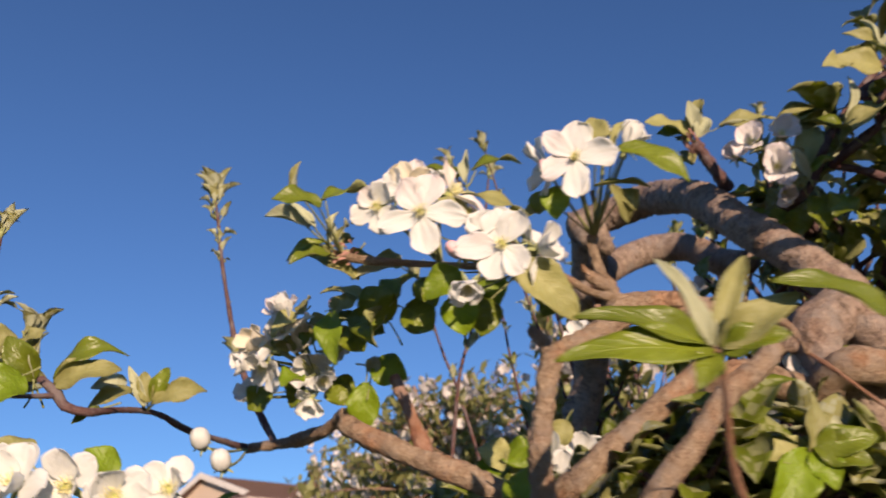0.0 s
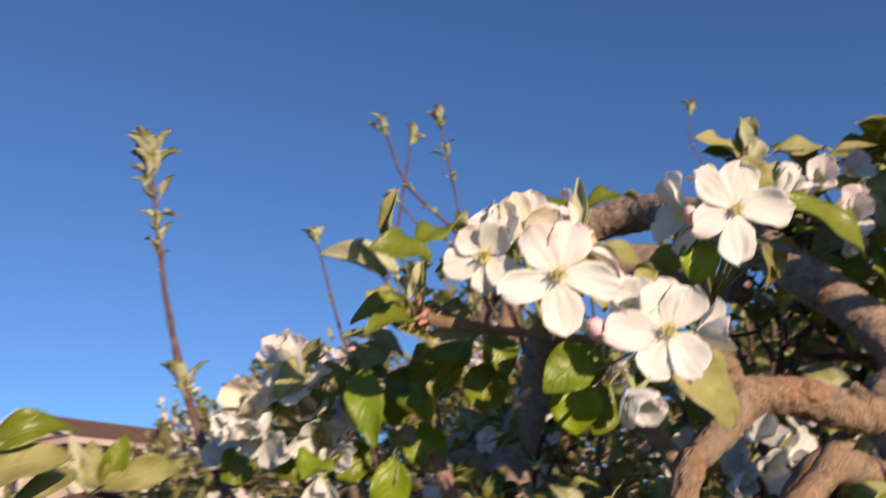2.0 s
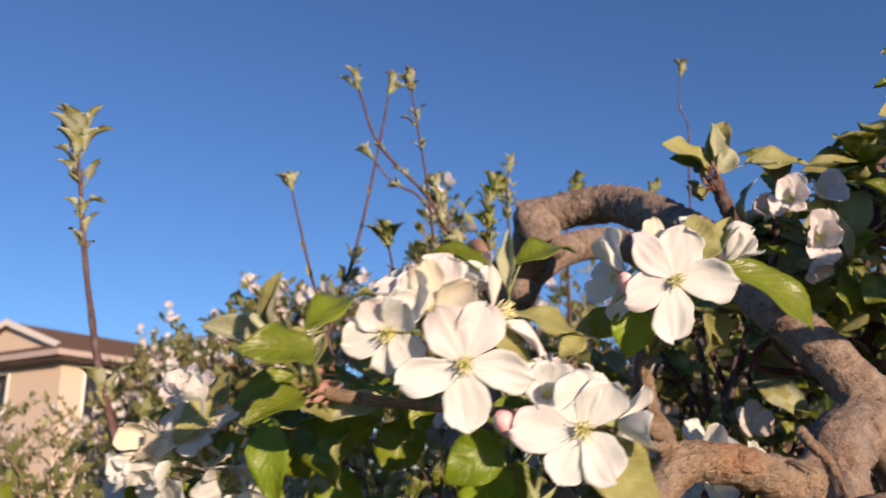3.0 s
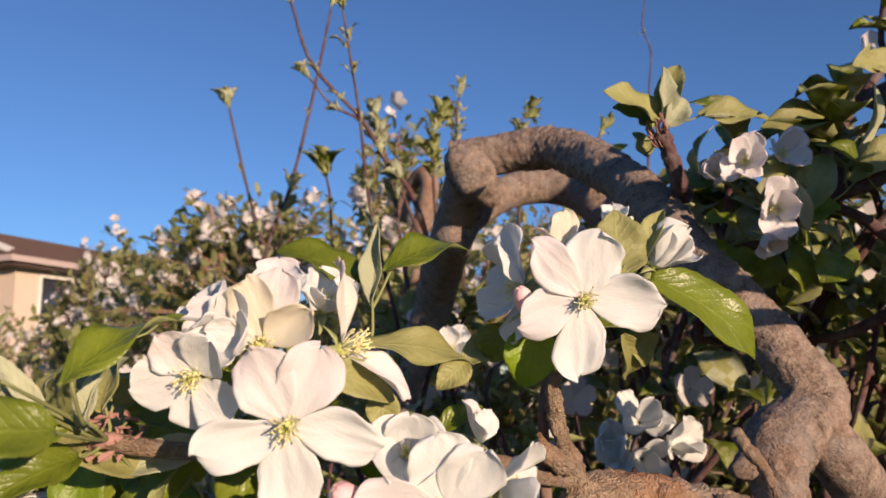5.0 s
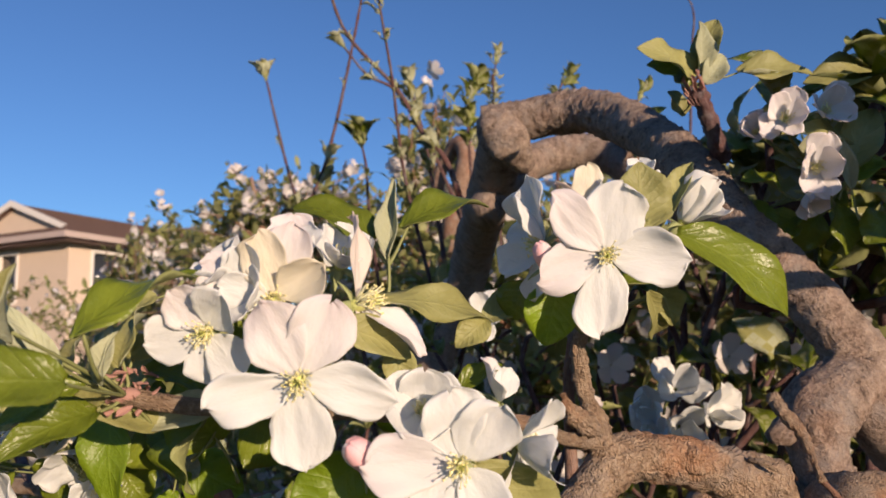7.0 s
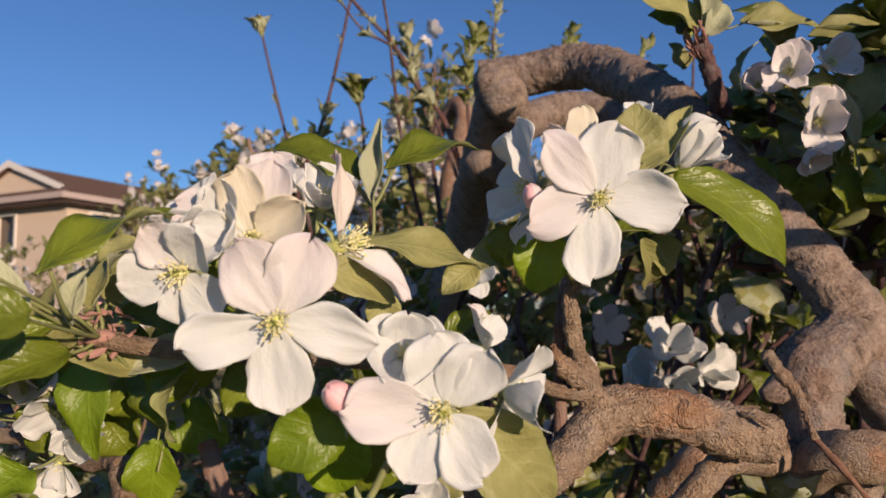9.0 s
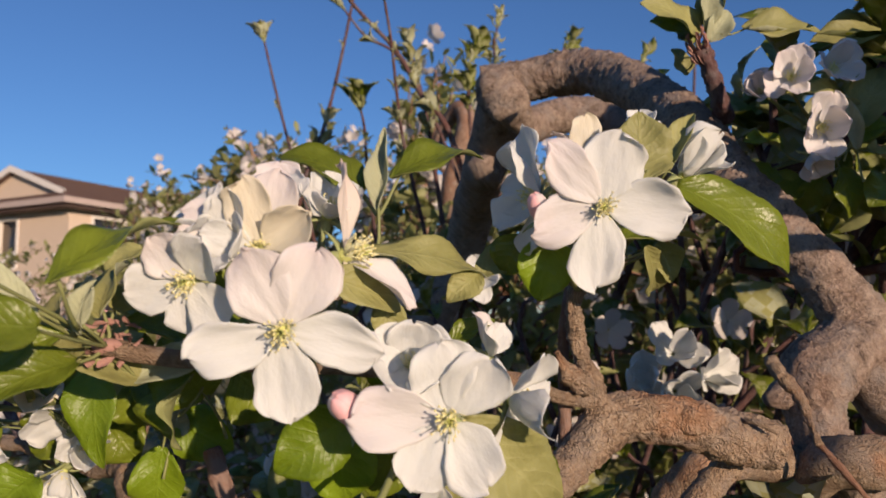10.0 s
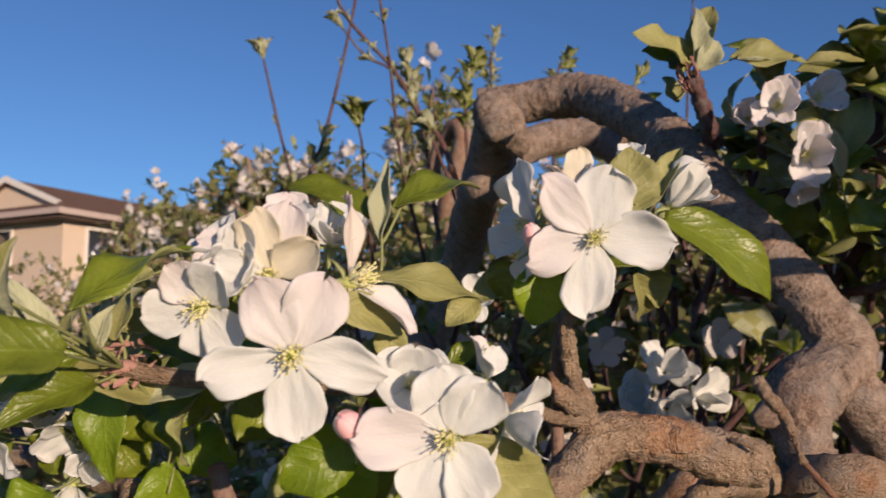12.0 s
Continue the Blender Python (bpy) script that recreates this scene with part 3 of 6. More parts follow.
def blossom(centre, facing, petals, label, group, stem_to=None, stamen=0.0075, kind="white", seed=0):
    """An apple blossom. petals: rows of angle (degrees, anticlockwise from the right as one looks into it), length and width in mm,
    lift (degrees from the flat towards the viewer), shape number, and a petal kind where it differs."""
    c, n = Vector(centre), Vector(facing).normalized()
    right = Vector((0, 0, 1)).cross(n)
    right = right.normalized() if right.length > 0.05 else Vector((1, 0, 0))
    up = n.cross(right)
    b = thing("apple_blossom", c, label, "blossom", group)
    for i, (angle, length, width, lift, shape, *other) in enumerate(petals):
        a, l = radians(angle), radians(lift)
        out = right * math.cos(a) + up * math.sin(a)
        m = frame_of(out * math.cos(l) + n * math.sin(l), n * math.cos(l) - out * math.sin(l))
        m = Matrix.Translation(c + out * 0.0012) @ m @ Matrix.Diagonal((length / 1000, width * 0.97 / 1000, length / 1000, 1))
        put("petal", PETALS[other[0] if other else kind][shape][(i + seed) % 3], b, m)
    axes = Matrix((right, up, n)).transposed().to_4x4()
    if stamen:
        tuft = put("stamen_tuft", STAMENS[seed % 3], b, Matrix.Translation(c) @ axes @ pose(0, 0, 0, 0, 0, 40 * seed) @ Matrix.Diagonal((stamen, stamen, stamen, 1)), "yellow anthers on pale filaments")
        tagged(tuft, kind="stuff")
    put("calyx", CALYX, b, Matrix.Translation(c - n * 0.0004) @ axes @ Matrix.Diagonal((0.0055, 0.0055, 0.0062, 1)), "green calyx with pointed sepals")
    start = c - n * 0.005
    end = Vector(stem_to) if stem_to else start - n * 0.018 - Vector((0, 0, 0.008))
    part("stalk", [(*tube_data([start, start.lerp(end, 0.4) - n * 0.006, end], [0.0009, 0.0011], 6, 0.004), 0)], STALK, b)
    return b


def ring(spin, length, width, lift, jitter=0.0, seed=0, shapes=(0, 1, 2), count=5):
    """A regular set of petals for blossom()."""
    rs = np.random.RandomState(seed + 5)
    return [(spin + 72 * k + rs.uniform(-8, 8) * (1 + jitter), length * rs.uniform(0.9, 1.07), width * rs.uniform(0.9, 1.1), lift + rs.uniform(-12, 12) * (1 + jitter), shapes[k % len(shapes)]) for k in range(count)]


def bud(centre, axis, long, wide, label, group, stem_to, mats=None):
    """A closed bud of overlapping petals in a green calyx."""
    c, n = Vector(centre), Vector(axis).normalized()
    b = thing("blossom_bud", c, label, "bud", group)
    side = n.orthogonal().normalized()
    for k in range(4):
        turn = Matrix.Rotation(k * 1.6, 3, n)
        o = turn @ side
        v, f, uv = ball_data(c + o * wide * 0.12 + n * long * 0.05 * k, n + o * 0.12, long * (1 - 0.06 * k), wide * 0.82, 8, 12)
        part("petal", [(v, f, uv, 0)], (mats or (BUD, PINK))[k // 3], b)
    put("calyx", CALYX, b, Matrix.Translation(c - n * long * 0.9) @ frame_of(side, n) @ Matrix.Diagonal((0.005, 0.005, 0.005, 1)))
    start, end = c - n * long * 1.1, Vector(stem_to)
    part("stalk", [(*tube_data([start, start.lerp(end, 0.5) - n * 0.003, end], [0.0008, 0.001], 6, 0.004), 0)], STALK, b)
    return b


LEAF_KINDS = {"green": [LEAF, LEAF_UNDER], "young": [YOUNG, YOUNG_UNDER], "pale": [YOUNG_UNDER, YOUNG_UNDER], "lime": [LIME, LEAF_UNDER]}
LEAF_WORDS = {"green": "glossy mid-green serrated apple leaf", "young": "soft yellow-green young apple leaf", "pale": "pale downy folded young leaf", "lime": "bright lime-green apple leaf lit through"}


def leaf(base, tip, face, width, kind="green", arch=0.08, fold=0.2, wave=0.15, twist=0.0, bend=0.0, stem_to=None, group="leaves of the near branch", seed=0, label=""):
    """An apple leaf from base to tip with its upper side to face; width in metres."""
    p, q = Vector(base), Vector(tip)
    ob = thing("apple_leaf", p, label or LEAF_WORDS[kind], "leaf", group)
    m = Matrix.Translation(p) @ frame_of(q - p, face)
    put("blade", leaf_mesh("blade", (q - p).length, width * 1.15, LEAF_KINDS[kind], arch, fold, wave, twist, bend, seed), ob, m)
    d = (q - p).normalized()
    end = Vector(stem_to) if stem_to else p - d * 0.012 - Vector((0, 0, 0.004))
    part("stalk", [(*tube_data([p + d * 0.002, p.lerp(end, 0.5) - Vector(face).normalized() * 0.002, end], [0.0004, 0.0006], 6, 0.004), 0)], STALK, ob)
    return ob


# ---- the near apple tree: trunk, limbs and twigs ----
tree = thing("apple_tree", (0.344, 0.639, 0.0), "old gnarled apple tree with grey-brown pruned limbs", "tree")
wood("limb", [(0.1337, 0.7109, 1.8876), (0.1511, 0.7008, 1.8887), (0.1796, 0.6855, 1.8913), (0.2031, 0.6561, 1.8835), (0.2118, 0.5895, 1.8461), (0.2123, 0.5381, 1.8067), (0.2168, 0.5109, 1.7760), (0.2322, 0.4982, 1.7516), (0.2498, 0.4907, 1.7269), (0.2590, 0.4878, 1.7047), (0.2326, 0.4814, 1.6844), (0.2281, 0.4782, 1.6681), (0.2319, 0.4752, 1.6527), (0.2465, 0.4771, 1.6378), (0.2560, 0.5150, 1.5900)], [0.0165, 0.0160, 0.0155, 0.0160, 0.0150, 0.0138, 0.0130, 0.0130, 0.0148, 0.0164, 0.0168, 0.0122, 0.0110, 0.0120, 0.022], BARK, tree, "arching bare limb with wrinkled grey-brown bark", 52, 0.0018, 0.11, 1, 0.014, 0.0013)
wood("trunk", [(0.2540, 0.5130, 1.5960), (0.2741, 0.5388, 1.5437), (0.3154, 0.5957, 1.3737), (0.344, 0.639, 0.0)], [0.024, 0.04, 0.07, 0.10], BARK, tree, "stout trunk", 20, 0.02, 0.12, 2, 0.03)
wood("limb", [(0.2571, 0.4886, 1.6965), (0.2682, 0.4855, 1.6775), (0.3100, 0.5082, 1.6513), (0.4047, 0.5629, 1.6065)], [0.014, 0.0135, 0.014, 0.012], BARK, tree, "", 18, 0.005, 0.12, 3)
wood("limb", [(0.2184, 0.4739, 1.6417), (0.2237, 0.4579, 1.6507), (0.2374, 0.4479, 1.6509), (0.2911, 0.4691, 1.6399)], [0.012, 0.0105, 0.010, 0.009], ROUGH, tree, "rough cracked side limb", 18, 0.004, 0.2, 4)
wood("twig", [(0.1970, 0.4656, 1.6951), (0.1985, 0.4602, 1.6886), (0.2040, 0.4552, 1.6781), (0.2054, 0.4469, 1.6603)], [0.0016, 0.0026, 0.0028, 0.0018], ROUGH, tree, "knobbly dark spur along the limb", 18, 0.0009, 0.55, 5, 0.004, 0.0008)
wood("twig", [(0.2058, 0.4488, 1.6616), (0.2122, 0.4381, 1.6483), (0.2220, 0.4343, 1.6352), (0.2453, 0.4413, 1.6154)], [0.0017, 0.0013, 0.0011, 0.0010], RED_BARK, tree, "red-brown young shoot", 10, 0.002, 0.3, 51, 0.004)
wood("stub", [(0.2236, 0.4836, 1.6813), (0.2132, 0.4811, 1.6772), (0.2051, 0.4809, 1.6749)], [0.0085, 0.0070, 0.0035], BARK, tree, "short broken stub under the bend", 18, 0.003, 0.15, 74, 0.01, 0.0005)
wood("knot", [(0.1330, 0.7014, 1.8923), (0.1383, 0.6983, 1.8828), (0.1494, 0.6958, 1.8678), (0.1629, 0.7043, 1.8530)], [0.012, 0.0175, 0.0165, 0.007], BARK, tree, "swollen knob where the limb forks", 28, 0.002, 0.22, 73, 0.012, 0.0008)
# the second arm behind the arch and the dark upright arm under the knob
wood("limb", [(0.1382, 0.7521, 1.8265), (0.1610, 0.7694, 1.8547), (0.1972, 0.7870, 1.8813), (0.2365, 0.7860, 1.8911), (0.2654, 0.7671, 1.8795), (0.2779, 0.7302, 1.8462), (0.2802, 0.6728, 1.8171)], [0.015, 0.0155, 0.016, 0.016, 0.0155, 0.015, 0.012], BARK, tree, "paler second arm under the arch", 24, 0.004, 0.08, 6, 0.02, 0.0004)
wood("limb", [(0.1460, 0.7074, 1.8900), (0.1480, 0.7400, 1.8650), (0.1530, 0.8000, 1.8400), (0.1600, 0.8700, 1.8180), (0.1570, 0.9100, 1.7750), (0.1310, 0.9180, 1.7165), (0.1200, 0.9150, 1.6500), (0.1250, 0.9000, 1.5200)], [0.0165, 0.0185, 0.0190, 0.0195, 0.0200, 0.0205, 0.0215, 0.023], BARK, tree, "dark upright arm in shade", 20, 0.006, 0.12, 7, 0.02)
stub = wood("stub", [(0.1300, 0.9180, 1.7100), (0.1150, 0.9800, 1.7260), (0.0960, 1.0500, 1.7430)], [0.0205, 0.0210, 0.0205], BARK, tree, "sawn-off stub with a pale cut face", 20, 0.006, 0.08, 8, 0.02)
part("cut_face", [(*tube_data([(0.0965, 1.0480, 1.7425), (0.0945, 1.0555, 1.7443)], [0.0155, 0.015], 20, 0.004, 0.05, 3), 0)], WOOD_CUT, stub, "weathered ring of cut wood")
# the pruned branch that carries the blossom clusters
wood("branch", [(0.1549, 0.4018, 1.6687), (0.1384, 0.4014, 1.6727), (0.1209, 0.4019, 1.6779), (0.1011, 0.4017, 1.6803), (0.0888, 0.3992, 1.6745), (0.0750, 0.3943, 1.6633), (0.0513, 0.3796, 1.6491), (0.0429, 0.3799, 1.6255), (0.0384, 0.3879, 1.5947), (0.0482, 0.4381, 1.5442), (0.0951, 0.5298, 1.4292)], [0.0085, 0.0090, 0.0088, 0.0080, 0.0072, 0.0062, 0.0053, 0.0050, 0.0052, 0.0075, 0.012], ROUGH, tree, "pruned branch with flaking reddish bark and a blunt cut end", 52, 0.0011, 0.13, 10, 0.007, 0.0010)
wood("knot", [(0.1196, 0.3970, 1.6773), (0.1202, 0.3955, 1.6816), (0.1208, 0.3953, 1.6835)], [0.0062, 0.0050, 0.0030], ROUGH, tree, "", 16, 0.001, 0.25, 11, 0.004, 0.0006)
wood("splinter", [(0.1398, 0.3948, 1.6790), (0.1435, 0.3919, 1.6782), (0.1492, 0.3912, 1.6746)], [0.0012, 0.0012, 0.0002], ROUGH, tree, "torn splinter of bark", 10, 0.001, 0.3, 12, 0.004, 0.0003)
wood("spur", [(0.0916, 0.4007, 1.6801), (0.0884, 0.3995, 1.6920), (0.0842, 0.3992, 1.7052), (0.0824, 0.3980, 1.7174), (0.0843, 0.3966, 1.7221)], [0.0052, 0.0032, 0.0025, 0.0025, 0.0021], ROUGH, tree, "short knobbly fruiting spur", 22, 0.0008, 0.30, 13, 0.0045, 0.0010)
wood("spur", [(0.0852, 0.3956, 1.6911), (0.0777, 0.3921, 1.6955), (0.0737, 0.3904, 1.7025)], [0.0034, 0.0027, 0.0012], ROUGH, tree, "", 20, 0.0008, 0.40, 14, 0.0035, 0.0010)
wood("twig", [(0.0899, 0.4011, 1.6863), (0.0763, 0.3938, 1.6882), (0.0579, 0.3831, 1.6948), (0.0353, 0.3768, 1.6973), (0.0084, 0.3726, 1.6996), (-0.0195, 0.3683, 1.7015), (-0.0412, 0.3660, 1.7044), (-0.0518, 0.3638, 1.7067)], [0.0032, 0.0026, 0.0024, 0.0021, 0.0019, 0.0019, 0.0022, 0.0026], ROUGH, tree, "slender twig bearing the near blossoms", 12, 0.003, 0.2, 15, 0.006)
wood("limb", [(0.1417, 0.4705, 1.6240), (0.1515, 0.4607, 1.6422), (0.1614, 0.4547, 1.6523), (0.1881, 0.4678, 1.6525), (0.2258, 0.4839, 1.6419)], [0.0095, 0.0095, 0.0095, 0.009, 0.009], ROUGH, tree, "weathered lower limb", 22, 0.002, 0.14, 72, 0.008, 0.0005)
# lower branches
wood("branch", [(0.1476, 0.4166, 1.6618), (0.1234, 0.4136, 1.6405), (0.0920, 0.4107, 1.6188), (0.0646, 0.4127, 1.5979), (0.0504, 0.4348, 1.5774), (0.0687, 0.5041, 1.4866)], [0.0052, 0.0062, 0.0064, 0.0066, 0.0070, 0.0098], ROUGH, tree, "rough sunlit lower branch", 26, 0.0018, 0.16, 16, 0.01, 0.0006)
wood("branch", [(0.1599, 0.3830, 1.6463), (0.1489, 0.3790, 1.6358), (0.1283, 0.3752, 1.6225), (0.1081, 0.3773, 1.6007), (0.0853, 0.3848, 1.5758), (0.0738, 0.4395, 1.5300)], [0.0050, 0.0053, 0.0055, 0.0055, 0.0058, 0.0074], ROUGH, tree, "", 26, 0.0018, 0.16, 17, 0.01, 0.0006)
wood("branch", [(-0.0652, 0.4535, 1.6421), (-0.0482, 0.4446, 1.6308), (-0.0244, 0.4359, 1.6167), (0.0131, 0.4327, 1.5986), (0.0693, 0.4561, 1.5658)], [0.0054, 0.0061, 0.0063, 0.0065, 0.0072], ROUGH, tree, "", 26, 0.0018, 0.2, 18, 0.008, 0.0006)
wood("branch", [(-0.1528, 0.5674, 1.6579), (-0.1151, 0.5426, 1.6548), (-0.0864, 0.5078, 1.6521), (-0.0695, 0.4824, 1.6543), (-0.0611, 0.4538, 1.6389)], [0.0037, 0.0040, 0.0044, 0.0046, 0.0053], ROUGH, tree, "knobbly side branch", 26, 0.0018, 0.28, 19, 0.007, 0.0006)
wood("branch", [(-0.0346, 0.4511, 1.6668), (-0.0308, 0.4471, 1.6562), (-0.0254, 0.4436, 1.6414), (-0.0175, 0.4359, 1.6173)], [0.0029, 0.0034, 0.0037, 0.0044], RED_BARK, tree, "red-brown branch stub", 26, 0.0018, 0.22, 20, 0.007, 0.0006)
wood("twig", [(-0.2105, 0.3861, 1.6619), (-0.2032, 0.3919, 1.6542), (-0.1989, 0.3926, 1.6477), (-0.1888, 0.3978, 1.6453), (-0.1841, 0.4272, 1.6534), (-0.1768, 0.4569, 1.6580), (-0.1705, 0.4972, 1.6562), (-0.1528, 0.5674, 1.6579)], [0.0019, 0.0026, 0.0026, 0.0022, 0.0020, 0.0020, 0.0022, 0.0027], TWIG, tree, "dark twig with leaf clusters", 10, 0.004, 0.25, 21, 0.006)
wood("twig", [(-0.2032, 0.3920, 1.6535), (-0.2101, 0.3773, 1.6498), (-0.2153, 0.3576, 1.6451)], [0.0016, 0.0012, 0.0009], TWIG, tree, "", 8, 0.004, 0.1, 22)
side = wood("stub", [(0.2225, 0.5330, 1.8205), (0.2098, 0.5205, 1.8322), (0.2020, 0.5143, 1.8425), (0.1965, 0.5105, 1.8500)], [0.0052, 0.0040, 0.0042, 0.0050], TWIG, tree, "short dark brown scaly shoot on the arch", 20, 0.0012, 0.30, 23, 0.004, 0.0010)
rs = np.random.RandomState(3)
for k in range(22):
    up = Vector((0.1950, 0.5105, 1.8520)) - Vector((0.2034, 0.5157, 1.8397))
    foot = Vector((0.2021, 0.5146, 1.8409)) + up * rs.uniform(0.0, 1.1)
    out = Matrix.Rotation(rs.uniform(0, 6.28), 3, up.normalized()) @ up.orthogonal().normalized()
    put("scale", SCALES[k % 3], side, Matrix.Translation(foot + out * 0.0034) @ frame_of(up.normalized() + out * rs.uniform(0.0, 0.35), out) @ Matrix.Diagonal((0.0070, 0.0018, 0.003, 1)))
wood("twig", [(0.2133, 0.5541, 1.7970), (0.2503, 0.5244, 1.7927), (0.2692, 0.5035, 1.8015), (0.2890, 0.5002, 1.8352), (0.3254, 0.5061, 1.8775)], [0.0045, 0.004, 0.0036, 0.003, 0.002], TWIG, tree, "", 10, 0.005, 0.2, 24)
wood("twig", [(0.2850, 0.4973, 1.8129), (0.3147, 0.4938, 1.7982), (0.3710, 0.5170, 1.7665), (0.3306, 0.5083, 1.6507)], [0.003, 0.004, 0.005, 0.008], TWIG, tree, "", 10, 0.005, 0.2, 25)
wood("twig", [(0.0445, 0.4054, 1.6730), (0.0486, 0.3915, 1.6604), (0.0507, 0.3827, 1.6475)], [0.003, 0.0036, 0.004], ROUGH, tree, "", 10, 0.003, 0.25, 27, 0.006)
wood("twig", [(0.0879, 0.3977, 1.7515), (0.0904, 0.4091, 1.7376), (0.0825, 0.4063, 1.7146), (0.0810, 0.4040, 1.6867), (0.0797, 0.4008, 1.6686)], [0.0013, 0.0015, 0.0017, 0.0020, 0.0024], RED_BARK, tree, "", 10, 0.003, 0.25, 28, 0.006)


def shoot(points, radii, tufts, label, mat=TWIG, group="upright shoots", seed=0, leaf_kind="young"):
    """A thin upright shoot with small leaves along it. tufts: rows of place along it (0 root, 1 tip), leaves, leaf length."""
    s = thing("apple_shoot", points[0], label, "shoot", group)
    part("stem", [(*tube_data(points, radii, 8, 0.006, 0.15, seed, 0.006), 0)], mat, s)
    p, _ = smooth_path(points, radii, 0.003)
    rs = np.random.RandomState(seed)
    for at, count, size in tufts:
        k = min(len(p) - 1, int(at * (len(p) - 1)))
        axis = Vector(p[min(len(p) - 1, k + 1)] - p[max(0, k - 1)]).normalized()
        if axis.z < 0 and at > 0.9:
            axis = -axis
        for j in range(count):
            turn = Matrix.Rotation(j * 2.4 + rs.uniform(0, 1) + at * 9, 3, axis)
            out = turn @ axis.orthogonal().normalized()
            rise = rs.uniform(0.8, 2.8) if at > 0.95 else rs.uniform(0.5, 1.7)
            d = (out + axis * rise).normalized()
            node = Vector(p[max(0, min(len(p) - 1, k + rs.randint(-2, 2)))])
            foot = node + d * size * rs.uniform(0.15, 0.4)
            m = Matrix.Translation(foot) @ frame_of(d, axis - out * 0.2) @ Matrix.Scale(size * rs.uniform(0.5, 0.92), 4)
            put("leaf", SHOOT_LEAVES[leaf_kind if rs.rand() < 0.7 else "pale"][rs.randint(4)], s, m)
            part("stalk", [(*tube_data([node, foot + d * size * 0.06], [size * 0.035, size * 0.025], 5, 0.01), 0)], STALK, s)
        if at > 0.95:
            v, f, uv = ball_data(Vector(p[k]) + axis * size * 0.15, axis, size * 0.2, size * 0.09, 6, 8)
            part("bud", [(v, f, uv, 0)], SEPAL, s)
    return s


SMALL_LEAVES = {k: [leaf_mesh("leaf", 1.0, w, LEAF_KINDS[k], a, f, 0.2, 0, 0.05, 20 + i, 4, 8, 0.0) for i, (w, a, f) in enumerate(((0.52, 0.10, 0.35), (0.60, 0.16, 0.3), (0.46, 0.05, 0.5), (0.66, 0.20, 0.2)))] for k in ("green", "young", "pale")}
SHOOT_LEAVES = {k: [leaf_mesh("leaf", 1.0, w, LEAF_KINDS[k], a, f, 0.3, 0, 0.12, 30 + i, 4, 8, 0.0) for i, (w, a, f) in enumerate(((0.48, 0.16, 0.5), (0.54, 0.22, 0.35), (0.40, 0.10, 0.8), (0.58, 0.24, 0.3)))] for k in ("green", "young", "pale")}

shoot([(-0.1282, 0.5528, 1.6541), (-0.1409, 0.5606, 1.6759), (-0.1518, 0.5635, 1.6977), (-0.1647, 0.5648, 1.7355), (-0.1779, 0.5750, 1.7853), (-0.1831, 0.5719, 1.8172), (-0.1898, 0.5784, 1.8529), (-0.1954, 0.5828, 1.8797)], [0.0026, 0.0029, 0.0026, 0.0023, 0.0018, 0.0016, 0.0014, 0.001], [(1.0, 12, 0.027), (0.95, 4, 0.023), (0.89, 4, 0.022), (0.81, 4, 0.020), (0.74, 4, 0.017), (0.66, 2, 0.006), (0.60, 2, 0.005), (0.52, 1, 0.006), (0.33, 3, 0.030), (0.30, 2, 0.016), (0.2, 1, 0.005)], "tall purple-brown shoot with silvery opening leaves", TWIG, seed=1)
shoot([(0.1447, 0.9803, 1.7538), (0.1021, 0.9178, 1.8785), (0.0906, 0.8977, 1.9298), (0.0814, 0.8774, 1.9830), (0.0703, 0.8578, 2.0289), (0.0618, 0.8440, 2.0669), (0.0596, 0.8402, 2.0752)], [0.0024, 0.0019, 0.0016, 0.0014, 0.0012, 0.0010, 0.0007], [(1.0, 9, 0.022), (0.90, 4, 0.020), (0.83, 3, 0.016), (0.7, 2, 0.010), (0.6, 3, 0.014), (0.5, 5, 0.022), (0.4, 5, 0.026)], "reddish upright shoot with opening buds against the sky", TWIG, seed=2)
shoot([(0.0497, 1.6041, 1.7445), (0.0023, 1.5441, 1.9460), (-0.0252, 1.5352, 2.0365), (-0.0506, 1.5155, 2.1343), (-0.0674, 1.5086, 2.2042)], [0.0041, 0.0034, 0.0029, 0.0024, 0.0017], [(1.0, 10, 0.042), (0.75, 2, 0.022), (0.5, 4, 0.03), (0.4, 5, 0.04)], "thin shoot with a tuft of opening leaves", TWIG, seed=3)
shoot([(-0.0295, 1.4034, 1.7416), (0.0035, 1.3355, 1.9214), (0.0308, 1.3179, 1.9987), (0.0573, 1.2968, 2.1111), (0.0832, 1.2731, 2.2504), (0.0908, 1.2687, 2.2956)], [0.0041, 0.0034, 0.0029, 0.0024, 0.0020, 0.0014], [(1.0, 6, 0.04), (0.7, 2, 0.02), (0.5, 6, 0.034), (0.42, 5, 0.04)], "thin leaning reddish shoot", TWIG, seed=4)
shoot([(0.2240, 1.0956, 1.8081), (0.1703, 1.0332, 1.9318), (0.1383, 1.0293, 1.9711), (0.1064, 1.0241, 2.0234), (0.0444, 1.0176, 2.0891), (0.0172, 1.0103, 2.1636)], [0.005, 0.0034, 0.003, 0.0026, 0.002, 0.0015], [(1.0, 7, 0.030), (0.8, 4, 0.016), (0.7, 4, 0.018), (0.6, 3, 0.018), (0.5, 5, 0.028), (0.4, 6, 0.032)], "thin shoot with small grey-green buds", TWIG, seed=5)
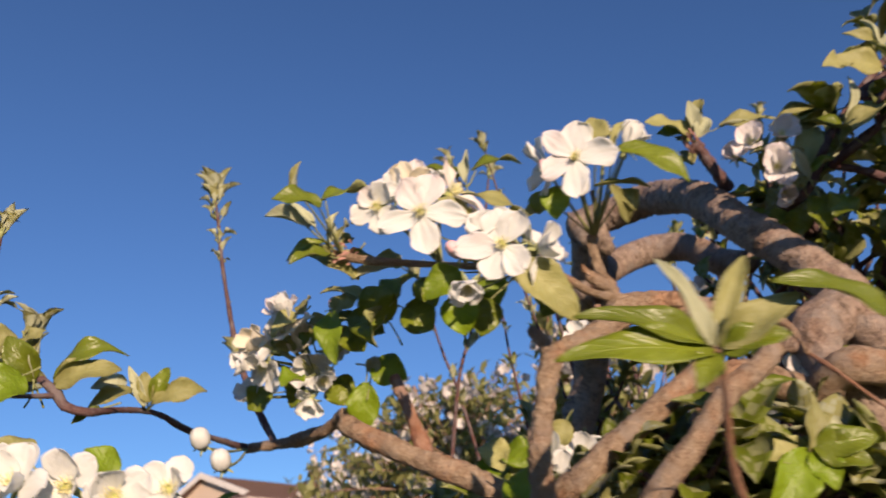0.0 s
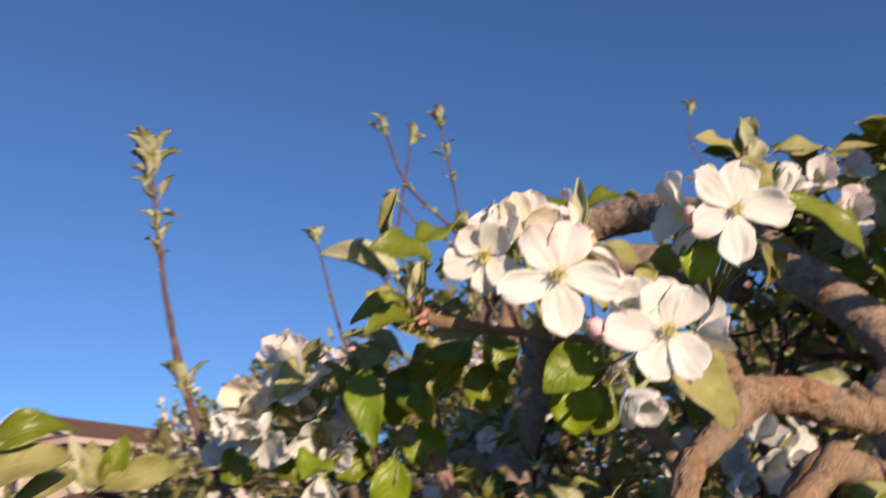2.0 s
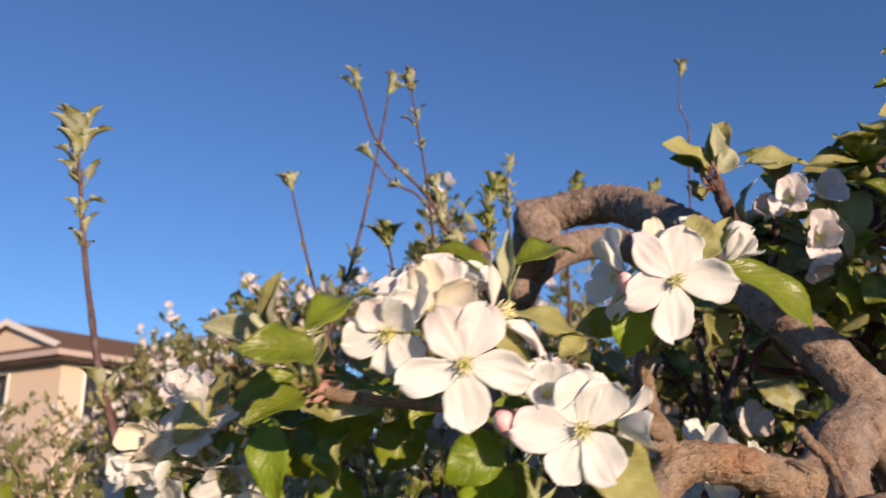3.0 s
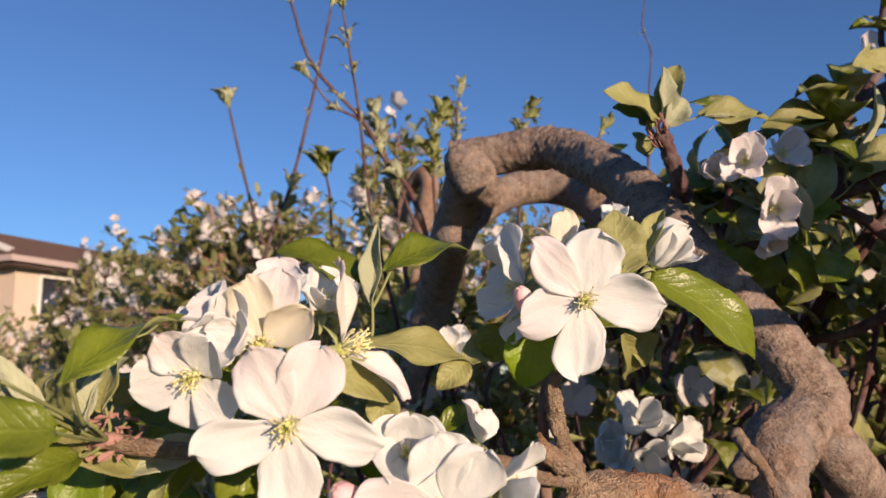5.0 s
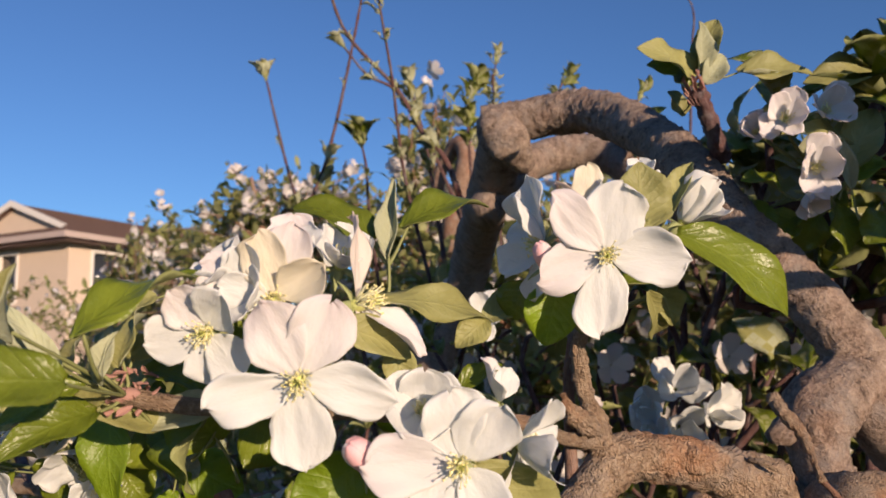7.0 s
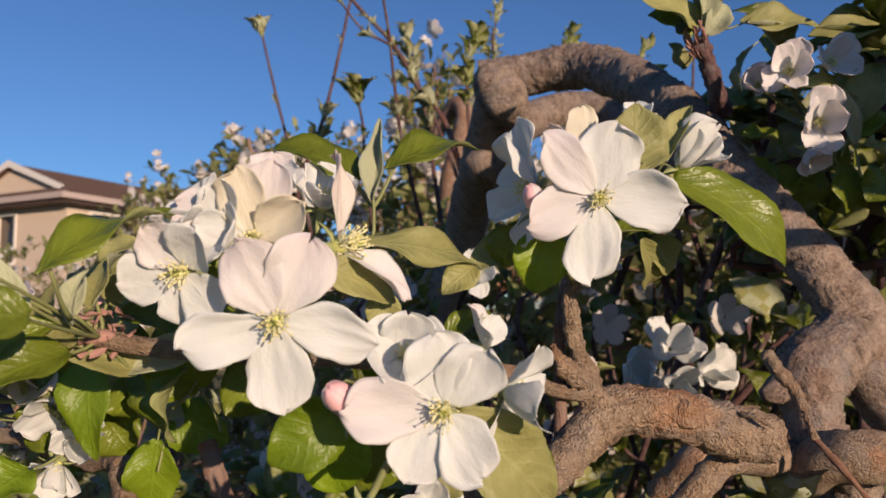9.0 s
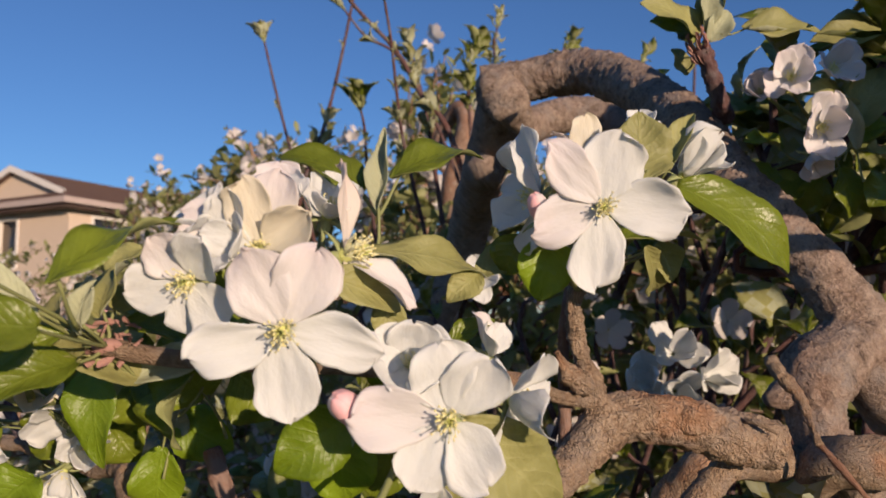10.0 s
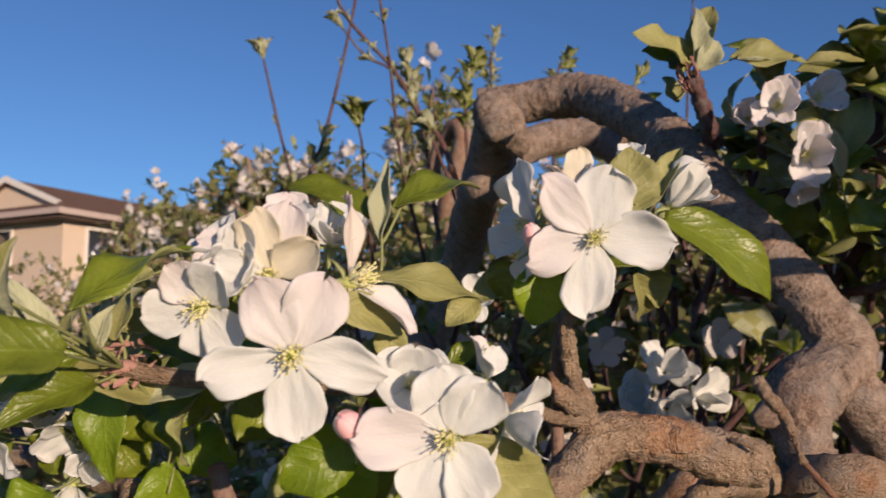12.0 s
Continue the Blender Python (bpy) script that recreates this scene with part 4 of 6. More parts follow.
shoot([(0.2621, 1.2450, 1.8217), (0.1810, 1.1790, 1.9818), (0.1271, 1.1703, 2.0698), (0.0833, 1.1679, 2.0942), (0.0514, 1.1643, 2.1308)], [0.0034, 0.0023, 0.0020, 0.0016, 0.0014], [(1.0, 6, 0.026), (0.85, 4, 0.022), (0.7, 3, 0.018), (0.5, 5, 0.03)], "forked thin shoot with sparse leaves", TWIG, seed=6)
shoot([(0.1129, 1.2504, 1.7657), (0.0892, 1.2057, 1.9139), (0.0841, 1.1905, 1.9666), (0.0763, 1.1773, 1.9988)], [0.0027, 0.0020, 0.0018, 0.0014], [(1.0, 11, 0.044), (0.8, 3, 0.02), (0.55, 5, 0.03)], "short shoot with a rosette of green leaves", TWIG, seed=7, leaf_kind="green")
shoot([(0.6096, 1.2678, 1.8996), (0.5979, 1.2127, 2.1540), (0.6028, 1.2047, 2.2357), (0.5880, 1.2006, 2.2776), (0.5941, 1.1952, 2.3323)], [0.0027, 0.0016, 0.0014, 0.0012, 0.0010], [(1.0, 7, 0.028), (0.85, 2, 0.012), (0.5, 3, 0.02)], "single thin purple shoot against the sky", TWIG, seed=8)
shoot([(0.3298, 1.3911, 1.8695), (0.2888, 1.2670, 2.1105), (0.2909, 1.2639, 2.1413), (0.2933, 1.2618, 2.1634)], [0.0034, 0.0016, 0.0014, 0.0011], [(1.0, 7, 0.030), (0.9, 5, 0.026), (0.8, 6, 0.03), (0.7, 6, 0.03)], "short shoot tip with grey-green leaves", TWIG, seed=9)
shoot([(0.4299, 1.3910, 1.8717), (0.4127, 1.3168, 2.1159), (0.4287, 1.3126, 2.1588)], [0.0034, 0.0020, 0.0014], [(1.0, 9, 0.034), (0.93, 7, 0.034), (0.85, 7, 0.036), (0.75, 7, 0.036)], "leafy shoot behind the arch", TWIG, seed=10, leaf_kind="green")
shoot([(0.2419, 1.1926, 1.8439), (0.2148, 1.1252, 2.0187), (0.2241, 1.1203, 2.0685)], [0.0034, 0.0020, 0.0014], [(1.0, 10, 0.036), (0.93, 7, 0.034), (0.85, 7, 0.034), (0.75, 7, 0.034), (0.65, 7, 0.034)], "leafy shoot beside the arch", TWIG, seed=11, leaf_kind="green")
shoot([(0.1735, 1.0934, 1.8306), (0.1457, 1.0599, 1.9666), (0.1246, 1.0525, 2.0419)], [0.0034, 0.0020, 0.0014], [(1.0, 7, 0.030), (0.9, 6, 0.03), (0.8, 6, 0.03), (0.65, 6, 0.03), (0.5, 6, 0.03)], "leafy shoot with sparse young leaves", TWIG, seed=12)
shoot([(0.3383, 0.8887, 1.8695), (0.3155, 0.8623, 1.9336), (0.3333, 0.8589, 1.9691)], [0.0027, 0.0020, 0.0010], [(1.0, 6, 0.022), (0.8, 5, 0.022), (0.6, 5, 0.022)], "leafy shoot behind the arch", TWIG, seed=13, leaf_kind="green")
shoot([(-0.2154, 0.3586, 1.6453), (-0.2633, 0.4043, 1.6807), (-0.2706, 0.4211, 1.7141), (-0.2671, 0.4163, 1.7632)], [0.003, 0.0025, 0.0015], [(1.0, 7, 0.022), (0.72, 6, 0.022), (0.5, 5, 0.024)], "leafy shoot at the open side", TWIG, seed=14)
shoot([(-0.2105, 0.3871, 1.6617), (-0.2420, 0.4250, 1.6730), (-0.2580, 0.4480, 1.6960), (-0.2580, 0.4500, 1.7070)], [0.0015, 0.0012, 0.0009], [(1.0, 5, 0.026), (0.7, 3, 0.024), (0.5, 2, 0.024)], "small leafy shoot at the open side", TWIG, seed=15)

# ---- leaves of the near branches ----
KNOT = (-0.0512, 0.3638, 1.7067)
HUB_A, HUB_B, HUB_C = (-0.0012, 0.3705, 1.7005), (0.0406, 0.3779, 1.6968), (0.0839, 0.3966, 1.7215)
UP = (-0.13, -0.69, 0.71)
leaf((0.0946, 0.3498, 1.7481), (0.1268, 0.3501, 1.7250), (0.08, -0.93, 0.36), 0.0155, "green", 0.13, 0.18, 0.2, stem_to=HUB_C, seed=1)
leaf((0.0149, 0.3604, 1.7419), (0.0172, 0.3641, 1.7645), (-0.55, -0.83, -0.05), 0.0050, "pale", -0.06, 0.9, 0.5, seed=2)
leaf((0.0194, 0.3635, 1.7508), (0.0471, 0.3748, 1.7593), (-0.15, -0.62, 0.77), 0.0105, "green", 0.12, 0.2, 0.3, seed=3, stem_to=(0.0156, 0.3626, 1.7403))
leaf((0.0118, 0.3638, 1.7476), (-0.0107, 0.3729, 1.7575), (-0.12, -0.66, 0.74), 0.012, "green", 0.10, 0.2, 0.25, seed=4, stem_to=(0.0152, 0.3626, 1.7403))
leaf((0.0077, 0.3495, 1.7298), (0.0473, 0.3721, 1.7247), (-0.26, -0.80, 0.54), 0.0088, "young", 0.07, 0.1, 0.6, seed=5, stem_to=(0.0062, 0.3601, 1.7245))
leaf((0.0444, 0.3742, 1.7246), (0.0590, 0.3794, 1.7327), (-0.06, -0.90, 0.44), 0.008, "young", 0.15, 0.3, 0.3, seed=6, stem_to=(0.0341, 0.3707, 1.7187))
leaf((0.0438, 0.3680, 1.7255), (0.0345, 0.3668, 1.7175), (0.05, -0.94, 0.34), 0.008, "young", 0.15, 0.3, 0.3, seed=7, stem_to=(0.0429, 0.3727, 1.7188))
leaf((0.0000, 0.3451, 1.7235), (0.0206, 0.3570, 1.7151), (-0.18, -0.90, 0.40), 0.0085, "young", 0.08, 0.2, 0.2, seed=8)
leaf((0.0166, 0.3607, 1.7185), (0.0188, 0.3619, 1.7063), (0.03, -0.99, 0.16), 0.008, "young", 0.08, 0.3, 0.2, seed=9)
leaf((0.0346, 0.3639, 1.7064), (0.0476, 0.3653, 1.7126), UP, 0.006, "green", 0.08, 0.3, 0.2, seed=10)
leaf((-0.0553, 0.3315, 1.7209), (-0.0313, 0.3565, 1.7369), (-0.34, -0.66, 0.67), 0.0100, "green", 0.10, 0.15, 0.5, seed=11, stem_to=(-0.0531, 0.3457, 1.7112), label="green leaf with browned edge spots")
leaf((-0.0536, 0.3200, 1.7120), (-0.0740, 0.3102, 1.7112), (0.02, -0.93, 0.37), 0.0115, "green", 0.10, 0.2, 0.3, seed=12, stem_to=KNOT)
leaf((-0.0560, 0.3560, 1.7035), (-0.0735, 0.3431, 1.6941), (0.10, -0.86, 0.50), 0.0090, "green", 0.12, 0.35, 0.3, seed=13, stem_to=KNOT)
leaf((-0.0612, 0.3439, 1.7135), (-0.0755, 0.3444, 1.7288), (0.55, -0.83, 0.05), 0.0042, "pale", 0.08, 0.5, 0.3, seed=14, stem_to=KNOT)
leaf((-0.0531, 0.3480, 1.7100), (-0.0500, 0.3470, 1.7225), (-0.60, -0.78, 0.10), 0.0038, "pale", 0.14, 0.8, 0.2, seed=18, stem_to=KNOT)
leaf((-0.0491, 0.3733, 1.7124), (-0.0335, 0.3820, 1.7055), UP, 0.009, "green", 0.1, 0.3, 0.2, seed=15, stem_to=KNOT)
leaf((-0.0525, 0.3611, 1.7140), (-0.0486, 0.3718, 1.7276), (-0.58, -0.78, 0.23), 0.010, "young", 0.1, 0.4, 0.3, seed=16, stem_to=KNOT)
leaf((0.0053, 0.3721, 1.6834), (0.0084, 0.3781, 1.6636), (-0.17, -0.90, 0.41), 0.017, "lime", 0.12, 0.15, 0.2, seed=19, stem_to=HUB_B)
leaf((0.0211, 0.3764, 1.6816), (0.0160, 0.3811, 1.6634), (0.25, -0.91, 0.32), 0.015, "green", 0.1, 0.15, 0.2, seed=20, stem_to=HUB_B)
leaf((0.0606, 0.3705, 1.6798), (0.0451, 0.3610, 1.6637), (0.03, -0.98, 0.21), 0.016, "green", 0.08, 0.2, 0.2, seed=21, stem_to=HUB_B)
leaf((0.0633, 0.3611, 1.7350), (0.0598, 0.3648, 1.7177), (-0.28, -0.95, 0.15), 0.0135, "lime", 0.12, 0.25, 0.15, seed=22, stem_to=HUB_C)
leaf((0.0560, 0.3670, 1.7359), (0.0523, 0.3721, 1.7254), (-0.28, -0.92, 0.26), 0.011, "green", 0.1, 0.25, 0.15, seed=23, stem_to=HUB_C)
leaf((0.0822, 0.3631, 1.7348), (0.1133, 0.3711, 1.7360), (-0.09, -0.47, 0.88), 0.010, "green", 0.06, 0.25, 0.2, seed=24, stem_to=HUB_C)
leaf((0.0977, 0.3692, 1.7346), (0.1033, 0.3723, 1.7233), (0.03, -0.98, 0.21), 0.009, "young", 0.1, 0.3, 0.2, seed=25, stem_to=HUB_C)
leaf((0.0821, 0.3417, 1.7486), (0.0834, 0.3479, 1.7675), (-0.03, -0.99, -0.10), 0.0145, "young", -0.12, 0.25, 0.3, seed=26, stem_to=HUB_C)
leaf((0.0937, 0.3533, 1.7530), (0.1047, 0.3577, 1.7705), (-0.73, -0.68, 0.02), 0.006, "young", 0.05, 0.6, 0.2, seed=27, stem_to=HUB_C)
leaf((0.0897, 0.3600, 1.7325), (0.1000, 0.3809, 1.7200), (0.22, -0.96, -0.20), 0.008, "young", 0.1, 0.25, 0.3, seed=28, stem_to=HUB_C)

# twig end to the left of the blossoms
for n, (b, q, w, kind, face, fold) in enumerate((
    ((-0.0649, 0.3498, 1.7168), (-0.0876, 0.3492, 1.7247), 0.0080, "pale", (-0.04, -0.95, 0.31), 0.9),
    ((-0.0653, 0.3251, 1.7199), (-0.0629, 0.3175, 1.7348), 0.0055, "young", (-0.77, -0.63, -0.10), 0.7),
    ((-0.0587, 0.3544, 1.7105), (-0.0772, 0.3543, 1.7010), 0.0070, "green", (-0.04, -0.95, 0.31), 0.3),
    ((-0.0446, 0.3747, 1.6975), (-0.0691, 0.3675, 1.7097), 0.0095, "young", (-0.02, -0.89, 0.45), 0.3),
    ((-0.0478, 0.3747, 1.6977), (-0.0257, 0.3762, 1.7036), 0.0085, "pale", (-0.02, -0.89, 0.45), 0.4),
    ((-0.0202, 0.3581, 1.7235), (-0.0456, 0.3583, 1.7215), 0.0105, "green", (-0.02, -0.89, 0.45), 0.2),
    ((0.0352, 0.3486, 1.6876), (0.0626, 0.3623, 1.6612), 0.0185, "young", (0.04, -1.00, 0.08), 0.2),
    ((0.0075, 0.3555, 1.6892), (-0.0103, 0.3568, 1.6760), 0.0150, "lime", (-0.18, -0.98, -0.06), 0.15),
)):
    leaf(b, q, face, w, kind, 0.10, fold, 0.25, seed=40 + n, stem_to=KNOT if n < 5 else HUB_B)

for n, (b, q, w, kind) in enumerate((((-0.0569, 0.3574, 1.7105), (-0.0545, 0.3601, 1.7240), 0.0040, "pale"), ((-0.0564, 0.3617, 1.7069), (-0.0630, 0.3539, 1.7052), 0.0050, "young"), ((-0.0517, 0.3689, 1.7162), (-0.0470, 0.3724, 1.7208), 0.0070, "young"))):
    leaf(b, q, (0.26, -0.94, 0.23), w, kind, 0.08, 0.6, 0.3, seed=390 + n, stem_to=KNOT)

# bud scales round the twig end
scales = thing("bud_scale_cluster", KNOT, "papery reddish-brown bud scales at a twig end", "bud scales")
rs = np.random.RandomState(8)
for k in range(26):
    d = Vector(rs.normal(size=3))
    d = (d.normalized() + Vector((-0.44, -0.56, 0.71)) * 0.7).normalized()
    foot = Vector(KNOT) + Vector(rs.uniform(-0.004, 0.006, 3))
    put("scale", SCALES[k % 3], scales, Matrix.Translation(foot) @ frame_of(d, Vector(rs.normal(size=3))) @ Matrix.Diagonal((rs.uniform(0.0025, 0.0055), rs.uniform(0.0012, 0.0020), 0.0016, 1)))
part("core", [(*ball_data(KNOT, (0.98, -0.19, 0.10), 0.0040, 0.0021, 8, 12), 0)], SCALE, scales)

# leaves of the shoot on the arch and of the cluster beside it
G4 = "leaves beside the arch"
for n, (b, q, w, kind, face, fold, arch) in enumerate((
    ((0.1962, 0.5097, 1.8597), (0.1610, 0.5046, 1.8690), 0.018, "young", (-0.30, -0.83, 0.47), 0.15, 0.06),
    ((0.1965, 0.5137, 1.8603), (0.1721, 0.5172, 1.8652), 0.013, "green", (-0.18, -0.96, 0.22), 0.3, 0.1),
    ((0.2001, 0.5096, 1.8612), (0.2105, 0.5108, 1.8904), 0.014, "young", (-0.66, -0.74, 0.12), 0.3, 0.1),
    ((0.1970, 0.5079, 1.8582), (0.1983, 0.5071, 1.8871), 0.010, "pale", (0.14, -0.99, -0.10), 0.6, 0.05),
    ((0.1997, 0.5084, 1.8533), (0.2111, 0.5069, 1.8689), 0.011, "pale", (-0.18, -0.98, 0.11), 0.5, 0.1),
    ((0.1923, 0.5125, 1.8519), (0.1857, 0.5177, 1.8610), 0.010, "green", UP, 0.3, 0.1),
    ((0.1981, 0.5296, 1.8422), (0.1921, 0.5331, 1.8574), 0.011, "young", UP, 0.3, 0.1),
    ((0.2165, 0.5035, 1.8595), (0.2575, 0.4997, 1.8590), 0.0150, "young", (-0.15, -0.85, 0.50), 0.15, 0.07),
    ((0.2952, 0.4927, 1.8602), (0.2519, 0.5004, 1.8533), 0.019, "young", (-0.16, -0.86, 0.48), 0.2, 0.06),
    ((0.3011, 0.4983, 1.8545), (0.2764, 0.5084, 1.8533), 0.022, "young", (-0.17, -0.94, 0.31), 0.15, 0.1),
    ((0.2610, 0.4803, 1.8127), (0.2212, 0.4817, 1.8185), 0.012, "young", (-0.13, -0.69, 0.71), 0.3, 0.12),
    ((0.2553, 0.4773, 1.8015), (0.2706, 0.4743, 1.8322), 0.017, "young", (-0.49, -0.84, 0.24), 0.35, 0.1),
    ((0.2541, 0.4743, 1.7918), (0.2482, 0.4737, 1.8180), 0.007, "pale", (-0.48, -0.88, 0.01), 0.6, 0.05),
    ((0.2547, 0.4758, 1.7964), (0.2750, 0.4749, 1.8055), 0.014, "green", UP, 0.25, 0.1),
    ((0.2677, 0.4841, 1.7944), (0.2823, 0.4849, 1.7865), 0.014, "young", UP, 0.25, 0.1),
    ((0.2362, 0.5039, 1.7973), (0.2136, 0.5035, 1.8008), 0.014, "green", UP, 0.25, 0.1),
    ((0.2367, 0.5146, 1.7904), (0.2220, 0.5158, 1.7774), 0.015, "green", (-0.17, -0.94, 0.31), 0.25, 0.1),
    ((0.2499, 0.5102, 1.7840), (0.2271, 0.5168, 1.7678), 0.017, "green", (-0.16, -0.88, 0.44), 0.2, 0.1),
    ((0.2594, 0.5052, 1.7835), (0.2504, 0.5169, 1.7668), 0.016, "green", (0.14, -0.90, 0.42), 0.2, 0.1),
    ((0.2614, 0.4948, 1.7876), (0.2667, 0.4973, 1.7618), 0.017, "green", (0.03, -0.95, 0.30), 0.2, 0.1),
    ((0.2824, 0.4854, 1.7808), (0.2691, 0.4868, 1.7663), 0.018, "green", (-0.17, -0.94, 0.31), 0.2, 0.1),
    ((0.2611, 0.5268, 1.7683), (0.2527, 0.5286, 1.7497), 0.013, "green", (-0.16, -0.88, 0.44), 0.2, 0.1),
    ((0.3092, 0.4750, 1.8870), (0.2840, 0.4658, 1.8778), 0.014, "young", (0.05, -0.99, 0.10), 0.2, 0.1),
    ((0.3324, 0.4757, 1.8799), (0.2897, 0.4703, 1.8840), 0.018, "young", (0.04, -1.00, -0.04), 0.2, 0.1),
    ((0.3363, 0.4743, 1.8943), (0.3083, 0.4679, 1.9080), 0.012, "young", (0.06, -0.97, 0.25), 0.4, 0.1),
    ((0.3363, 0.4743, 1.8943), (0.3271, 0.4715, 1.9230), 0.008, "pale", (0.45, -0.88, -0.12), 0.6, 0.1),
    ((0.3459, 0.4739, 1.8984), (0.3564, 0.4695, 1.9436), 0.012, "young", (0.03, -0.99, -0.13), 0.4, 0.1),
    ((0.2908, 0.4804, 1.8318), (0.3061, 0.4762, 1.8751), 0.008, "pale", (0.45, -0.88, -0.12), 0.6, 0.1),
    ((0.2915, 0.4715, 1.8207), (0.2594, 0.4700, 1.8349), 0.014, "green", UP, 0.3, 0.1),
    ((0.2827, 0.4718, 1.8171), (0.3230, 0.4598, 1.8379), 0.017, "young", UP, 0.3, 0.1),
)):
    leaf(b, q, face, w, kind, arch, fold, 0.3, group=G4, seed=70 + n, stem_to=(0.1956, 0.5118, 1.8494) if n < 7 else None)

# leaves of the farther cluster and of the twig that reaches out to the open side
G6 = "leaves of the farther cluster"
for n, (b, q, w, kind, face, fold, arch) in enumerate((
    ((-0.0333, 0.4158, 1.6890), (-0.0458, 0.4099, 1.7081), 0.021, "green", (-0.28, -0.96, 0.06), 0.2, 0.1),
    ((-0.0328, 0.4131, 1.6961), (-0.0154, 0.4132, 1.7149), 0.018, "green", (-0.56, -0.69, 0.45), 0.3, 0.15),
    ((-0.0378, 0.4111, 1.6959), (-0.0400, 0.4133, 1.6732), 0.019, "green", (-0.89, -0.44, 0.15), 0.35, 0.2),
    ((-0.0241, 0.4151, 1.6962), (-0.0091, 0.4194, 1.6830), 0.020, "green", (0.21, -0.96, -0.17), 0.2, 0.1),
    ((-0.0481, 0.4436, 1.7121), (-0.0769, 0.4408, 1.7201), 0.011, "young", UP, 0.25, 0.15),
    ((-0.0475, 0.4551, 1.6771), (-0.0274, 0.4532, 1.6663), 0.0175, "lime", (-0.09, -1.00, -0.00), 0.12, 0.1),
    ((-0.0526, 0.4581, 1.6669), (-0.0564, 0.4689, 1.6391), 0.0165, "lime", (-0.00, -0.99, -0.17), 0.12, 0.1),
    ((-0.0677, 0.4265, 1.7012), (-0.0639, 0.4205, 1.6673), 0.0135, "lime", (-0.30, -0.95, 0.10), 0.25, 0.12),
    ((-0.0574, 0.4270, 1.6975), (-0.0374, 0.4290, 1.6869), 0.0150, "green", (-0.10, -0.98, 0.10), 0.2, 0.12),
    ((-0.0548, 0.4475, 1.7035), (-0.0749, 0.4429, 1.6992), 0.013, "green", (-0.36, -0.87, 0.34), 0.25, 0.15),
    ((-0.0542, 0.4192, 1.7359), (-0.0645, 0.4202, 1.7253), 0.010, "young", UP, 0.3, 0.15),
    ((-0.0908, 0.4419, 1.7085), (-0.1049, 0.4386, 1.6917), 0.011, "young", (-0.41, -0.91, 0.02), 0.25, 0.15),
    ((0.0234, 0.4020, 1.7067), (0.0270, 0.4040, 1.6870), 0.016, "lime", (-0.09, -0.99, -0.05), 0.2, 0.15),
    ((-0.2139, 0.3861, 1.6622), (-0.2112, 0.3886, 1.6874), 0.012, "young", (-0.60, -0.79, 0.07), 0.35, 0.15),
    ((-0.2138, 0.3862, 1.6611), (-0.2239, 0.3742, 1.6813), 0.014, "green", (0.35, -0.93, -0.08), 0.35, 0.15),
    ((-0.2084, 0.3665, 1.6574), (-0.2190, 0.3579, 1.6418), 0.018, "lime", (0.22, -0.97, -0.10), 0.2, 0.15),
    ((-0.0487, 0.4556, 1.6718), (-0.0459, 0.4546, 1.6821), 0.008, "pale", (0.17, -0.98, 0.13), 0.5, 0.1),
    ((-0.0851, 0.4262, 1.6646), (-0.0935, 0.4169, 1.6565), 0.014, "lime", (-0.17, -0.90, 0.41), 0.2, 0.1),
)):
    leaf(b, q, face, w, kind, arch, fold, 0.3, group=G6, seed=120 + n)

for n, (b, q, w, kind, face, fold, arch) in enumerate((
    ((-0.2055, 0.3921, 1.6622), (-0.1712, 0.4000, 1.6745), 0.0120, "green", (0.04, -0.90, 0.44), 0.35, 0.32),
    ((-0.2044, 0.3904, 1.6590), (-0.1736, 0.3977, 1.6667), 0.0150, "young", (0.12, -0.99, 0.11), 0.25, 0.22),
    ((-0.1832, 0.4257, 1.6688), (-0.1984, 0.4161, 1.6637), 0.0090, "pale", (-0.01, -0.99, -0.12), 0.4, 0.25),
    ((-0.1796, 0.4261, 1.6641), (-0.1990, 0.4171, 1.6532), 0.0090, "young", (-0.01, -0.99, -0.12), 0.4, 0.25),
    ((-0.1761, 0.4368, 1.6575), (-0.1848, 0.4296, 1.6797), 0.0065, "pale", (0.38, -0.89, -0.24), 0.6, 0.05),
    ((-0.1741, 0.4366, 1.6593), (-0.1776, 0.4349, 1.6774), 0.0100, "young", (0.22, -0.98, 0.00), 0.3, 0.15),
    ((-0.1718, 0.4367, 1.6591), (-0.1438, 0.4461, 1.6660), 0.0135, "young", (0.01, -1.00, 0.09), 0.25, 0.25),
    ((-0.1718, 0.4366, 1.6600), (-0.1649, 0.4396, 1.6800), 0.0100, "green", (0.35, -0.93, 0.14), 0.4, 0.2),
    ((-0.2172, 0.3861, 1.6618), (-0.2263, 0.3821, 1.6827), 0.0130, "green", (0.32, -0.94, -0.11), 0.3, 0.1),
    ((-0.2214, 0.3848, 1.6753), (-0.2107, 0.3856, 1.6874), 0.0105, "young", (-0.07, -0.91, 0.42), 0.3, 0.2),
    ((-0.2248, 0.3840, 1.6837), (-0.2380, 0.3803, 1.6805), 0.0110, "young", (0.13, -0.96, 0.25), 0.3, 0.2),
    ((-0.1875, 0.4074, 1.6500), (-0.1997, 0.4032, 1.6414), 0.0055, "green", (-0.01, -0.99, -0.12), 0.4, 0.1),
)):
    leaf(b, q, face, w * 0.85, kind, arch, fold, 0.55, group="leaves of the open twig", seed=320 + n, stem_to=((-0.2003, 0.3923, 1.6501) if n < 2 else (-0.1795, 0.4469, 1.6570) if n < 8 else (-0.2095, 0.3873, 1.6604) if n < 11 else None))

